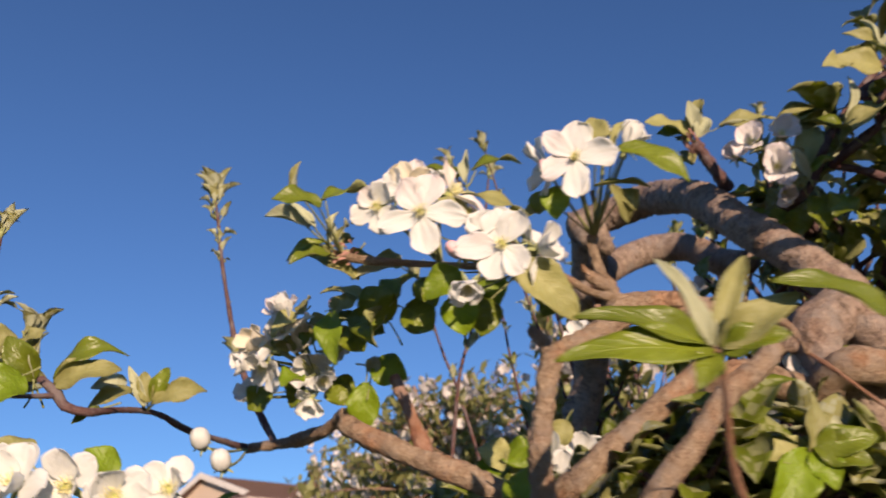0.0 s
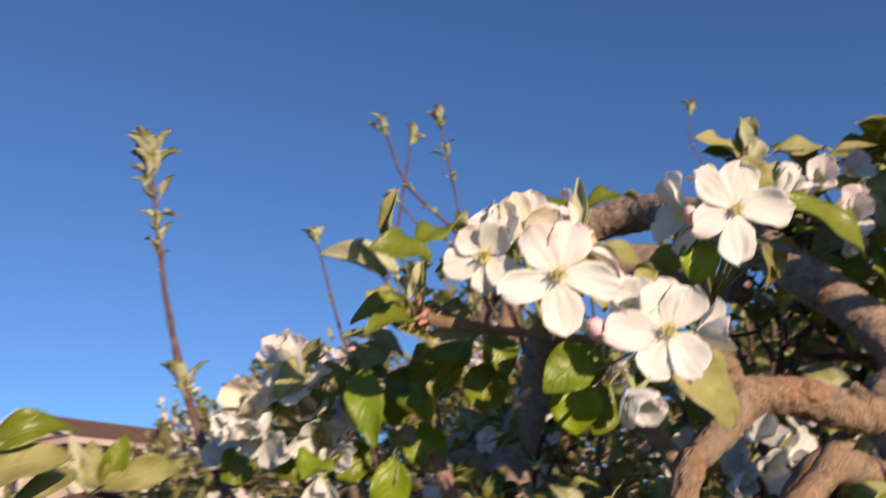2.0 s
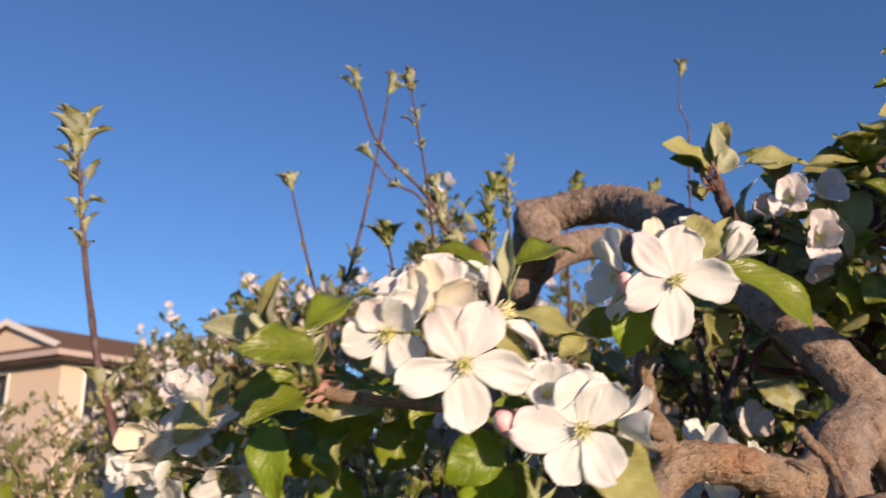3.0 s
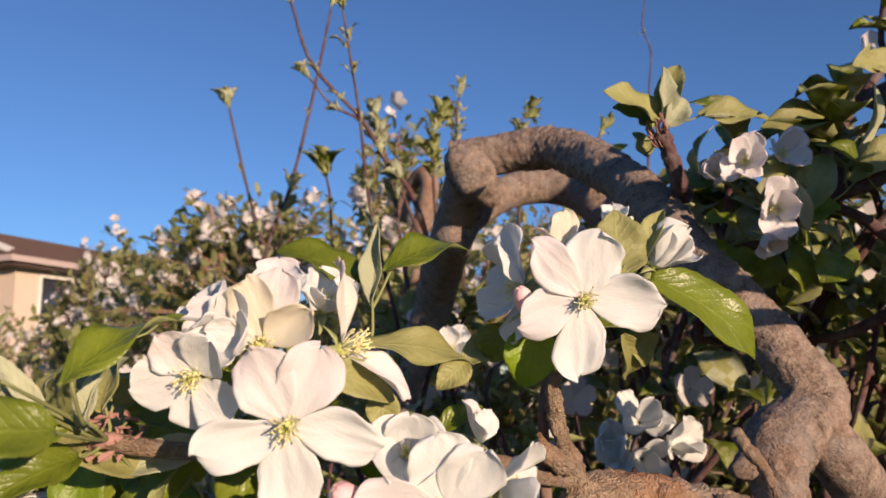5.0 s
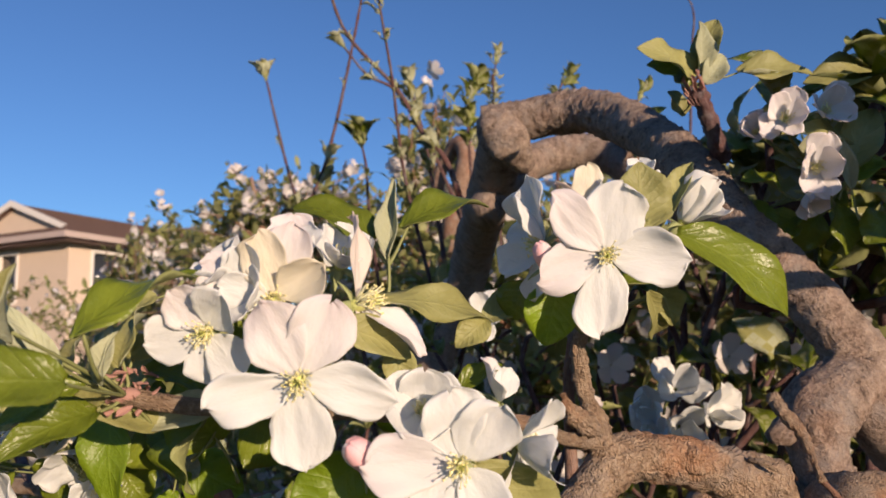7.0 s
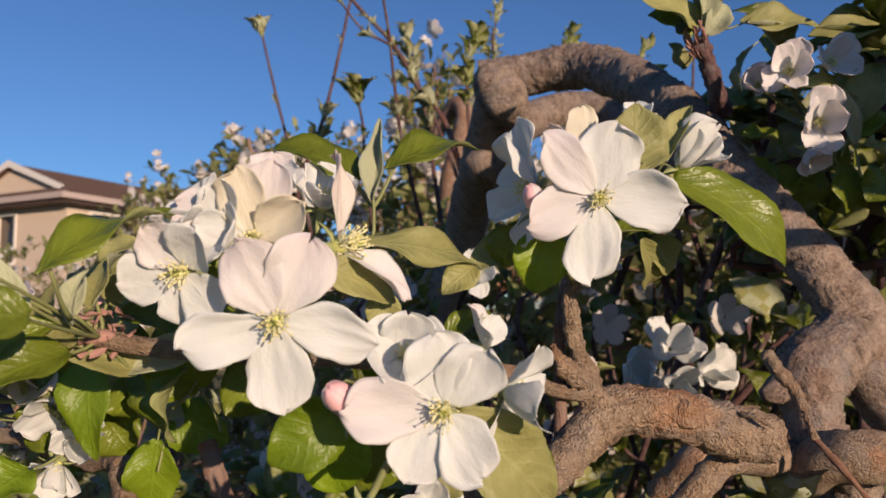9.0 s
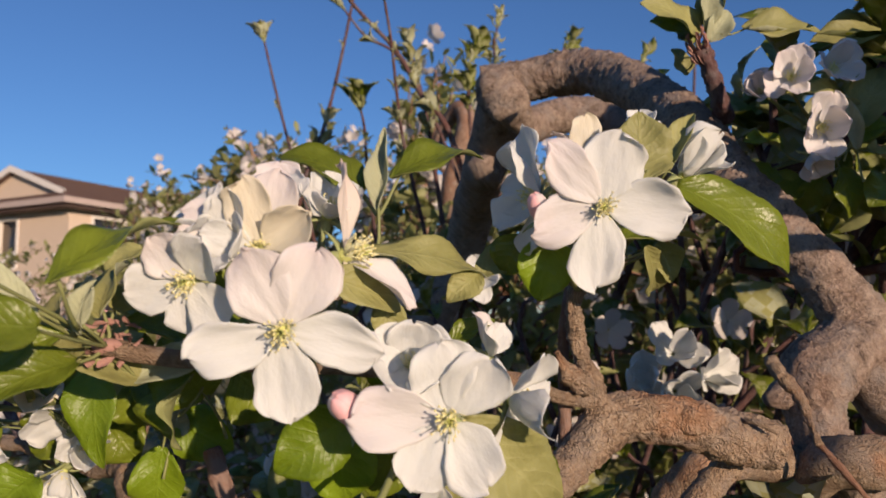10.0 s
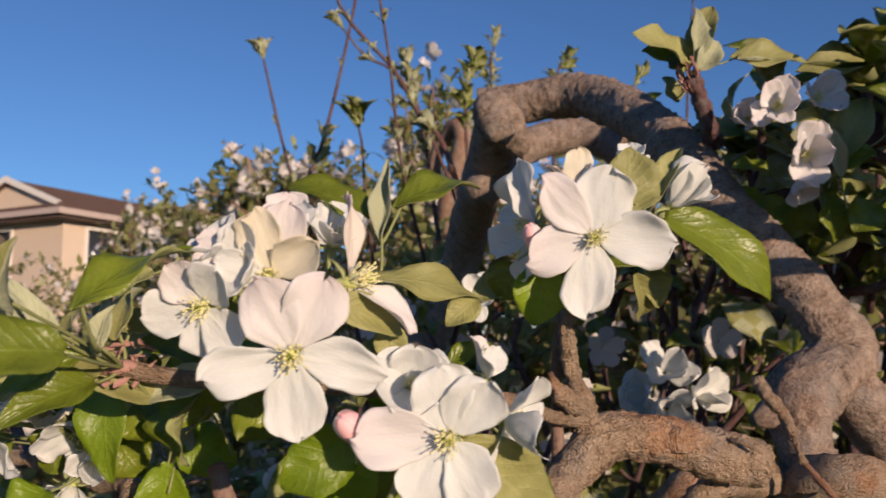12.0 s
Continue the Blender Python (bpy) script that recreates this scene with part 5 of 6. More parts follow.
# leaves that hang before the lower branches
GF = "leaves before the lower branches"
for n, (b, q, w, kind, face, fold, arch) in enumerate((
    ((0.0793, 0.2375, 1.6022), (0.0311, 0.2295, 1.6010), 0.0111, "green", (0.06, -0.94, 0.32), 0.2, 0.1),
    ((0.0793, 0.2392, 1.6050), (0.0385, 0.2302, 1.6142), 0.0096, "green", (0.07, -0.92, 0.39), 0.3, 0.1),
    ((0.0798, 0.2392, 1.6050), (0.0687, 0.2402, 1.6356), 0.0070, "pale", (0.45, -0.88, -0.12), 0.5, 0.05),
    ((0.0815, 0.2392, 1.6052), (0.0980, 0.2418, 1.6350), 0.0065, "young", (-0.37, -0.91, -0.19), 0.5, 0.1),
    ((0.0823, 0.2374, 1.6036), (0.1065, 0.2292, 1.6155), 0.0096, "young", (0.06, -0.97, 0.25), 0.3, 0.1),
    ((0.0824, 0.2375, 1.6024), (0.1000, 0.2293, 1.6037), 0.0089, "green", (0.06, -0.97, 0.25), 0.3, 0.1),
    ((0.0798, 0.2375, 1.6021), (0.0706, 0.2316, 1.5900), 0.0074, "green", (0.06, -0.97, 0.25), 0.3, 0.1),
    ((0.1307, 0.2301, 1.6067), (0.0957, 0.2229, 1.6178), 0.0096, "green", (0.07, -0.90, 0.42), 0.2, 0.12),
    ((0.1715, 0.4028, 1.5982), (0.1781, 0.3998, 1.6280), 0.012, "young", (0.42, -0.84, -0.34), 0.3, 0.1),
    ((0.1715, 0.4028, 1.5982), (0.1439, 0.4005, 1.5696), 0.018, "lime", (0.04, -1.00, -0.08), 0.2, 0.1),
    ((0.1736, 0.4028, 1.5980), (0.1783, 0.3996, 1.5790), 0.014, "lime", (0.04, -1.00, -0.08), 0.2, 0.1),
    ((0.1745, 0.4027, 1.5993), (0.2042, 0.3974, 1.6022), 0.014, "green", (0.05, -0.98, 0.19), 0.2, 0.1),
    ((0.1743, 0.4025, 1.6007), (0.1982, 0.3986, 1.5899), 0.016, "green", (0.05, -0.98, 0.19), 0.2, 0.1),
    ((0.1736, 0.4077, 1.5990), (0.1433, 0.4027, 1.5990), 0.013, "young", (0.05, -0.99, 0.10), 0.2, 0.1),
    ((0.0239, 0.4127, 1.5975), (0.0384, 0.4043, 1.5818), 0.018, "lime", (0.05, -0.99, 0.10), 0.2, 0.1),
)):
    leaf(b, q, face, w, kind, arch, fold, 0.3, group=GF, seed=160 + n, stem_to=(0.0827, 0.2438, 1.5995) if n < 7 else (0.1500, 0.2464, 1.6038) if n == 7 else (0.1619, 0.4147, 1.5792) if n < 14 else None)

wood("twig", [(0.0812, 0.2393, 1.6039), (0.0842, 0.2484, 1.5936), (0.0951, 0.2856, 1.5627), (0.1526, 0.3819, 1.5038), (0.2148, 0.4883, 1.4436)], [0.0012, 0.0014, 0.0017, 0.0030, 0.005], RED_BARK, tree, "slim twig with a leaf whorl", 10, 0.003, 0.25, 75, 0.005)

# ---- blossoms ----
GA, GB, GC = "blossoms of the front cluster", "blossoms of the low cluster", "blossoms of the upper cluster"
FULL = "fully open white apple blossom with yellow anthers"
blossom((-0.0084, 0.3333, 1.7109), (-0.16, -0.97, -0.16), [(-85, 19.4, 14.6, -3, 0), (198, 19.8, 12.0, 3, 1), (-13, 20.8, 12.4, 3, 2), (118, 17.8, 14.5, 8, 2, "pink"), (66, 18.2, 14.5, 5, 2, "pink")], FULL, GA, HUB_A, 0.0064, seed=0)
blossom((-0.0299, 0.3449, 1.7220), (-0.30, -0.94, -0.15), [(191, 14.0, 12.5, 2, 0), (313, 13.5, 12.0, 4, 1), (272, 11.5, 11.5, 0, 5), (130, 11.5, 11.5, 8, 1, "pink"), (56, 12.0, 12.5, 22, 3)], "white apple blossom turned aside in the cluster", GA, HUB_A, 0.0062, seed=1)
blossom((-0.0148, 0.3474, 1.7297), (-0.18, -0.96, -0.20), [(100, 15.8, 12.0, 4, 1, "cream"), (33, 15.5, 10.5, 10, 3, "cream"), (76, 18.0, 13.0, -14, 1, "pink"), (165, 12.0, 10.0, 8, 1)], "ageing cream-tinted apple blossom", GA, HUB_A, 0.0066, seed=2)
blossom((-0.0247, 0.3548, 1.7367), (-0.67, -0.32, 0.68), ring(20, 9.5, 10, 40, 1, 3, (1, 3)), "half-open white blossom behind the others", GA, HUB_A, 0.005, seed=3)
blossom((0.0020, 0.3590, 1.7395), (0.20, -0.70, 0.68), [(90, 11, 10, 20, 3), (25, 10, 9, 35, 3), (160, 10, 10, 35, 1), (-60, 9, 9, 50, 1), (240, 9, 9, 50, 3)], "white blossom seen from its side", GA, HUB_A, 0.006, seed=4)
blossom((0.0059, 0.3490, 1.7285), (0.80, -0.55, 0.20), [(88, 22, 8.0, 14, 2, "dry"), (-60, 19, 9.5, 50, 5, "pink"), (-110, 10, 5, 0, 5, "dry")], "wilting blossom with narrow curled petals", GA, HUB_A, 0.0080, seed=5)

blossom((0.0285, 0.3343, 1.6906), (-0.20, -0.98, -0.07), [(176, 21.2, 14.2, 4, 1, "pink"), (99, 16.8, 15.5, 8, 1), (58, 16.4, 14.5, 14, 0), (-117, 16.6, 14.2, 4, 0), (-58, 16.4, 14.0, 6, 1)], FULL, GB, HUB_B, 0.0064, seed=6)
blossom((0.0215, 0.3455, 1.7022), (-0.10, -0.92, 0.38), ring(90, 12.5, 13, 44, 0, 6, (3, 1)), "cupped white blossom just opening", GB, HUB_B, 0.004, seed=7)
blossom((0.0468, 0.3481, 1.6929), (0.75, -0.66, -0.05), [(95, 14, 11, 30, 3), (200, 14, 12, 30, 4), (20, 13, 12, 15, 1), (-40, 13, 12, 5, 0), (-95, 17, 9, -10, 2)], "white blossom turned to the side", GB, HUB_B, 0.006, seed=8)
blossom((0.0107, 0.3284, 1.6689), (-0.17, -0.79, -0.59), ring(54, 12, 12, 52, 0, 8, (3, 4)), "nodding cupped white apple blossom", GB, HUB_B, 0.005, seed=9)
bud((0.0060, 0.3400, 1.6931), (-0.67, -0.47, 0.57), 0.0052, 0.0040, "rose-pink closed blossom bud", GB, HUB_B)
blossom((0.0453, 0.3602, 1.7031), (0.52, -0.48, 0.71), [(100, 11, 8, 20, 3, "pink"), (160, 10, 8, 30, 3), (40, 10, 8, 30, 1)], "white blossom seen from behind", GB, HUB_B, 0.0, seed=10)

blossom((0.0703, 0.3444, 1.7411), (-0.21, -0.97, -0.12), [(-92, 20.0, 14.0, -2, 0), (-3, 20.2, 15.0, 3, 1), (78, 18.2, 16.4, 6, 0), (131, 19.8, 11.6, 12, 2, "pink"), (199, 17.6, 12.8, 4, 0, "pink")], FULL, GC, HUB_C, 0.0058, seed=11)
bud((0.0560, 0.3514, 1.7417), (-0.44, -0.47, 0.76), 0.0044, 0.0030, "small pink and white blossom bud", GC, HUB_C)
blossom((0.0589, 0.3601, 1.7454), (-0.98, -0.15, 0.09), [(95, 19, 12, 12, 1), (60, 17, 12, 35, 3), (-95, 15, 12, 0, 1), (-150, 14, 12, 20, 3), (170, 13, 12, 20, 1)], "white blossom facing away to the side", GC, HUB_C, 0.006, seed=12)
blossom((0.0734, 0.3630, 1.7566), (-0.07, -0.39, 0.92), [(100, 13, 9.5, 78, 1, "cream"), (175, 11, 4.5, 62, 5, "dry"), (20, 9, 7, 60, 3)], "peach-tinted fading apple blossom", GC, HUB_C, 0.0, seed=13)
blossom((0.0918, 0.3682, 1.7648), (-0.04, -0.56, 0.83), ring(90, 9, 8, 50, 1, 14, (3, 1)), "small white blossom with folded petals", GC, HUB_C, 0.0, seed=14)
blossom((0.1010, 0.3594, 1.7531), (0.42, -0.44, 0.79), [(-20, 13, 13, 62, 3), (60, 13, 13, 70, 4), (140, 12, 12, 70, 3), (-110, 14, 13, 62, 4), (-65, 13, 12, 45, 1)], "cupped white blossom opening upwards", GC, HUB_C, 0.004, seed=15)

blossom((-0.0101, 0.3582, 1.7434), (-0.15, -0.83, 0.53), [(92, 9.0, 11, 12, 3, "pink"), (25, 8, 9, 30, 1), (165, 8, 9, 30, 3, "pink"), (-60, 8, 8, 40, 1), (230, 8, 8, 40, 1)], "white blossom at the back of the cluster", GA, HUB_A, 0.0, seed=70)
blossom((-0.0208, 0.3484, 1.7307), (-0.47, -0.86, 0.21), [(150, 13, 11, 15, 1, "pink"), (80, 12, 11, 25, 3), (215, 12, 11, 20, 1), (10, 10, 10, 40, 3), (-70, 10, 9, 40, 1)], "blush-white blossom pressed between the others", GA, HUB_A, 0.0, seed=71)
G7 = "blossoms beside the arch"
blossom((0.2239, 0.4789, 1.8258), (-0.39, -0.92, 0.11), ring(60, 15, 14, 38, 1, 20, (1, 3, 0)), "blush-white blossom in part shade", G7, (0.2658, 0.5035, 1.8014), 0.006, "pink", seed=16)
blossom((0.2480, 0.4824, 1.8319), (-0.06, -0.97, 0.25), ring(100, 15, 14, 42, 1, 21, (3, 1, 0)), "blush-white blossom in part shade", G7, (0.2658, 0.5035, 1.8014), 0.006, "pink", seed=17)
blossom((0.2337, 0.4733, 1.8013), (-0.28, -0.94, -0.21), ring(10, 15, 14.5, 34, 1, 22, (3, 0, 1)), "white blossom with pink tinge in part shade", G7, (0.2658, 0.5035, 1.8014), 0.006, "pink", seed=18)
blossom((0.2162, 0.4913, 1.8227), (-0.72, -0.70, 0.03), ring(40, 12, 12, 45, 1, 23, (3, 1)), "half-open blush blossom among leaves", G7, (0.2658, 0.5035, 1.8014), 0.004, "pink", seed=19)
blossom((0.2414, 0.4893, 1.7916), (-0.02, -0.69, -0.72), ring(70, 12, 11, 45, 1, 24, (3, 1)), "nodding blush blossom among leaves", G7, (0.2658, 0.5035, 1.8014), 0.004, "pink", seed=20)

G8 = "blossoms of the farther cluster"
H8 = (-0.0791, 0.4660, 1.6680)
blossom((-0.0969, 0.4468, 1.7098), (-0.38, -0.70, 0.60), [(160, 14, 9, 62, 3), (80, 14, 12, 62, 3), (20, 14, 11, 58, 4), (-60, 12, 12, 60, 3), (-130, 12, 11, 50, 1)], "white blossom at the top of the farther cluster", G8, H8, 0.006, seed=21)
blossom((-0.0989, 0.4411, 1.6969), (-0.25, -0.69, 0.68), [(150, 16, 14, 8, 0, "cream"), (30, 18, 14, 4, 1, "cream"), (90, 14, 13, 40, 3), (-150, 16, 13, 0, 2, "cream"), (-60, 15, 14, 6, 1, "cream")], "creamy blossom turned upwards", G8, H8, 0.006, seed=22)
blossom((-0.1066, 0.4440, 1.6877), (-0.91, -0.41, 0.05), [(120, 17, 9, 30, 1), (80, 16, 9, 25, 5), (160, 17, 8, 35, 2), (-140, 16, 10, 30, 1), (-60, 15, 11, 20, 3)], "white blossom with spread narrow petals", G8, H8, 0.007, seed=23)
blossom((-0.1106, 0.4487, 1.6802), (-0.57, -0.58, -0.58), [(-95, 16, 12, 8, 0), (-150, 15, 11, 10, 1), (-35, 17, 15, 12, 1), (40, 14, 13, 30, 3), (120, 12, 11, 35, 3)], "white blossom hanging from the farther cluster", G8, H8, 0.007, seed=24)
blossom((-0.0846, 0.4597, 1.6807), (0.14, -0.71, -0.69), [(-80, 15, 13, 10, 0), (-150, 16, 15, 15, 1), (-15, 14, 13, 20, 3), (60, 13, 13, 30, 1), (130, 14, 14, 20, 3)], "white blossom in the shade of leaves", G8, H8, 0.006, seed=25)
blossom((-0.0762, 0.4638, 1.6903), (0.43, -0.87, -0.26), ring(30, 13, 12, 30, 1, 34, (1, 3, 4)), "half-open white blossom behind green leaves", G8, H8, 0.006, seed=26)
blossom((-0.1286, 0.4934, 1.6751), (-0.54, -0.84, 0.07), ring(30, 12, 11, 35, 1, 35, (3, 1, 4)), "white blossom low on the branch", G8, H8, 0.005, seed=27)
leaf((-0.0919, 0.4441, 1.6867), (-0.1058, 0.4511, 1.6972), (-0.37, -0.91, 0.20), 0.009, "young", 0.1, 0.3, 0.2, group=G6, seed=210, stem_to=H8)
leaf((-0.0879, 0.4441, 1.6864), (-0.0801, 0.4528, 1.7000), (-0.06, -0.94, 0.33), 0.010, "green", 0.1, 0.3, 0.2, group=G6, seed=211, stem_to=H8)
leaf((-0.0880, 0.4459, 1.7095), (-0.0858, 0.4565, 1.7240), (-0.52, -0.85, -0.07), 0.010, "young", 0.1, 0.3, 0.2, group=G6, seed=212, stem_to=H8)
bud((-0.0701, 0.4493, 1.7159), (0.12, -0.68, 0.73), 0.0045, 0.0036, "coral-pink closed blossom bud", G8, (-0.0651, 0.4677, 1.7024))
for n, at in enumerate(((-0.1522, 0.4634, 1.6430), (-0.1381, 0.4598, 1.6287))):
    bud(at, (-0.03, -0.85, 0.53), 0.0072, 0.0064, "round white blossom not yet open", G8, (-0.1528, 0.5674, 1.6579), (PETAL, PETAL))

for n, (at, face, s) in enumerate((((0.0555, 0.5106, 1.6249), (-0.28, -0.96, -0.05), 17), ((0.0789, 0.5203, 1.6278), (0.13, -0.99, -0.09), 16), ((0.0588, 0.5018, 1.6116), (-0.10, -0.96, -0.28), 15), ((0.1118, 0.4807, 1.6221), (0.12, -0.97, -0.19), 13), ((0.2361, 0.6275, 1.6886), (-0.05, -0.90, 0.42), 24), ((0.2199, 0.6321, 1.6739), (-0.50, -0.85, 0.10), 24), ((0.2564, 0.6254, 1.6737), (0.45, -0.88, 0.10), 24), ((0.2383, 0.6297, 1.6646), (-0.05, -0.96, -0.25), 24), ((0.2182, 0.6337, 1.6610), (-0.30, -0.90, -0.30), 24))):
    blossom(at, face, ring(31 * n, s, s * (0.85 if n < 4 else 0.72), 25 if n < 4 else 48, 1, 90 + n, (0, 3, 1)), "sunlit white blossom low between the branches", "blossoms between the lower branches", None, 0.006 if n < 4 else 0.0, seed=60 + n)
for n, (b, q, w, kind) in enumerate((((0.0184, 0.4798, 1.6310), (0.0242, 0.4716, 1.6118), 0.016, "young"), ((0.0288, 0.4802, 1.6270), (0.0403, 0.4715, 1.6136), 0.017, "lime"), ((0.0198, 0.4810, 1.6191), (0.0096, 0.4723, 1.6048), 0.013, "lime"), ((0.0694, 0.5084, 1.6467), (0.0594, 0.5102, 1.6283), 0.014, "young"), ((0.1501, 0.4400, 1.6280), (0.1610, 0.4300, 1.6280), 0.014, "lime"), ((0.1469, 0.4412, 1.6157), (0.1308, 0.4330, 1.5971), 0.014, "green"))):
    leaf(b, q, (0.03, -1.00, 0.01), w, kind, 0.12, 0.2, 0.35, group="leaves between the lower branches", seed=350 + n)
for n, (at, face, s, kind) in enumerate((((-0.1119, 0.4495, 1.6927), (-0.77, -0.62, 0.13), 15, "cream"), ((-0.0912, 0.4516, 1.6918), (0.14, -0.98, 0.16), 14, "cream"), ((-0.1189, 0.4543, 1.6843), (-0.86, -0.48, -0.15), 14, "white"), ((-0.0790, 0.4607, 1.6712), (0.20, -0.91, -0.37), 12, "white"), ((-0.1020, 0.4536, 1.7127), (-0.32, -0.68, 0.66), 14, "pink"), ((-0.0858, 0.4588, 1.6596), (-0.02, -0.59, -0.80), 11, "white"))):
    blossom(at, face, ring(37 * n, s, s * 0.8, 42, 1, 110 + n, (3, 1, 4)), "creamy white blossom crowded in the farther cluster", G8, H8, 0.006, kind, seed=80 + n)
for n, (b, q, w, kind, face) in enumerate((((-0.0747, 0.4532, 1.6962), (-0.0829, 0.4497, 1.7115), 0.012, "young", (-0.28, -0.94, 0.20)), ((-0.0738, 0.4501, 1.6868), (-0.0602, 0.4469, 1.6993), 0.014, "young", (0.11, -0.99, 0.03)), ((-0.1034, 0.4735, 1.6944), (-0.1154, 0.4699, 1.7099), 0.012, "green", (-0.48, -0.87, 0.12)), ((-0.0898, 0.4802, 1.6772), (-0.1033, 0.4826, 1.6624), 0.018, "green", (-0.21, -0.97, -0.14)), ((-0.0755, 0.4754, 1.6752), (-0.0643, 0.4769, 1.6597), 0.018, "green", (0.11, -0.98, -0.17)), ((-0.0688, 0.4421, 1.7072), (-0.0536, 0.4375, 1.7134), 0.013, "young", (-0.06, -0.96, 0.27)), ((-0.0595, 0.4335, 1.6928), (-0.0499, 0.4348, 1.6789), 0.016, "green", (0.01, -1.00, -0.06)), ((-0.1163, 0.4855, 1.6743), (-0.1310, 0.4865, 1.6640), 0.016, "green", (-0.31, -0.94, -0.13)), ((-0.0241, 0.4011, 1.7159), (-0.0371, 0.3966, 1.7203), 0.010, "young", (-0.06, -0.96, 0.27)), ((-0.0149, 0.4116, 1.7109), (-0.0062, 0.4132, 1.6945), 0.014, "green", (0.01, -1.00, 0.04)))):
    leaf(b, q, face, w, kind, 0.12, 0.25, 0.35, group=G6, seed=370 + n, stem_to=H8 if n < 8 else None)
G9 = "blossoms at the open side"
H9 = (-0.1418, 0.3141, 1.5778)
for n, (at, face) in enumerate((((-0.1436, 0.2681, 1.5853), (-0.14, -0.97, 0.20)), ((-0.1303, 0.2752, 1.5850), (0.03, -0.99, -0.10)), ((-0.1174, 0.2835, 1.5819), (0.26, -0.97, -0.01)), ((-0.1140, 0.3229, 1.5897), (0.15, -0.97, 0.18)), ((-0.1588, 0.2724, 1.5926), (0.15, -0.98, -0.10)))):
    blossom(at, face, ring(25 * n, 13, 12, 32, 1, 50 + n, (0, 3, 1)), "white blossom close to the path", G9, H9, 0.006, seed=30 + n)
leaf((-0.1256, 0.2977, 1.5905), (-0.1346, 0.2917, 1.6012), UP, 0.012, "lime", 0.1, 0.2, 0.2, seed=200, stem_to=H9)
leaf((-0.1556, 0.2969, 1.5987), (-0.1704, 0.2912, 1.6059), UP, 0.012, "young", 0.1, 0.2, 0.2, seed=201, stem_to=H9)
wood("twig", [H9, (-0.1321, 0.4154, 1.5693), (-0.0468, 0.5204, 1.5232)], [0.002, 0.004, 0.008], TWIG, tree, "", 8, 0.006, 0.2, 60)
G11 = "blossoms behind the branch"
for n, (at, face, s) in enumerate((((-0.0064, 0.6109, 1.6254), (-0.07, -0.99, 0.11), 20), ((0.0083, 0.6116, 1.6184), (0.14, -0.99, 0.01), 18), ((0.1053, 0.6202, 1.7371), (-0.18, -0.98, 0.11), 16), ((0.2877, 0.6116, 1.8257), (-0.39, -0.92, 0.11), 15))):
    blossom(at, face, ring(25 * n, s, s * 0.85, 30, 1, 70 + n, (0, 3, 1)), "white blossom in the half shade behind the branch", G11, None, 0.006, seed=50 + n)

# ---- the trees behind ----
def far_leaf_data():
    """A small folded leaf, 1 long, along +x."""
    v = []
    for s, w in ((0, 0.02), (0.3, 0.20), (0.65, 0.22), (1.0, 0.01)):
        v += [(s, -w, 0.08 * w / 0.2), (s, 0, 0.12 * s * (1 - s)), (s, w, 0.08 * w / 0.2)]
    f = [(i * 3 + j, i * 3 + j + 1, i * 3 + j + 4, i * 3 + j + 3) for i in range(3) for j in range(2)]
    uv = [((k % 3) / 2, (k // 3) / 3) for k in range(12)]
    return np.array(v, float), f, np.array(uv)


def far_petal_data():
    v = []
    for s, w in ((0.05, 0.06), (0.45, 0.34), (0.8, 0.38), (1.0, 0.16)):
        v += [(s, -w, 0.10 * s), (s, 0, 0.02), (s, w, 0.10 * s)]
    f = [(i * 3 + j, i * 3 + j + 1, i * 3 + j + 4, i * 3 + j + 3) for i in range(3) for j in range(2)]
    return np.array(v, float), f, np.array([((k % 3) / 2, (k // 3) / 3) for k in range(12)])


def far_blossom_data():
    """Five petals and a yellow middle, 1 in radius, facing +z."""
    v, f, uv = far_petal_data()
    verts, faces, uvs = [], [], []
    for k in range(5):
        a = 2 * math.pi * k / 5
        lift = 0.35 + 0.12 * math.sin(k * 2.1)
        r = np.array(Matrix.Rotation(a, 3, "Z") @ Matrix.Rotation(-lift, 3, "Y"))
        faces += [tuple(i + len(v) * k for i in q) for q in f]
        verts.append(v @ r.T)
        uvs.append(uv)
    return np.concatenate(verts), faces, np.concatenate(uvs)


def scatter(name, data, places, frames, sizes, mats, parent, label):
    """Many copies of one small shape joined into one mesh."""
    v, f, uv = data
    n = len(places)
    allv = np.einsum("nij,kj->nki", frames, v) * sizes[:, None, None] + places[:, None]
    faces = (np.array(f)[None] + (np.arange(n) * len(v))[:, None, None]).reshape(-1, len(f[0])).tolist()
    me = mesh_from(name, allv, faces, mats, None, np.tile(uv, (n, 1)))
    ob = put(name, me, parent, label=label)
    return tagged(ob, kind="stuff")


def frames_for(x, up):
    """Rotation matrices with x along rows of x and z near rows of up."""
    x = x / np.linalg.norm(x, axis=1, keepdims=True)
    y = np.cross(up, x)
    y /= np.linalg.norm(y, axis=1, keepdims=True) + 1e-9
    return np.stack([x, y, np.cross(x, y)], -1)


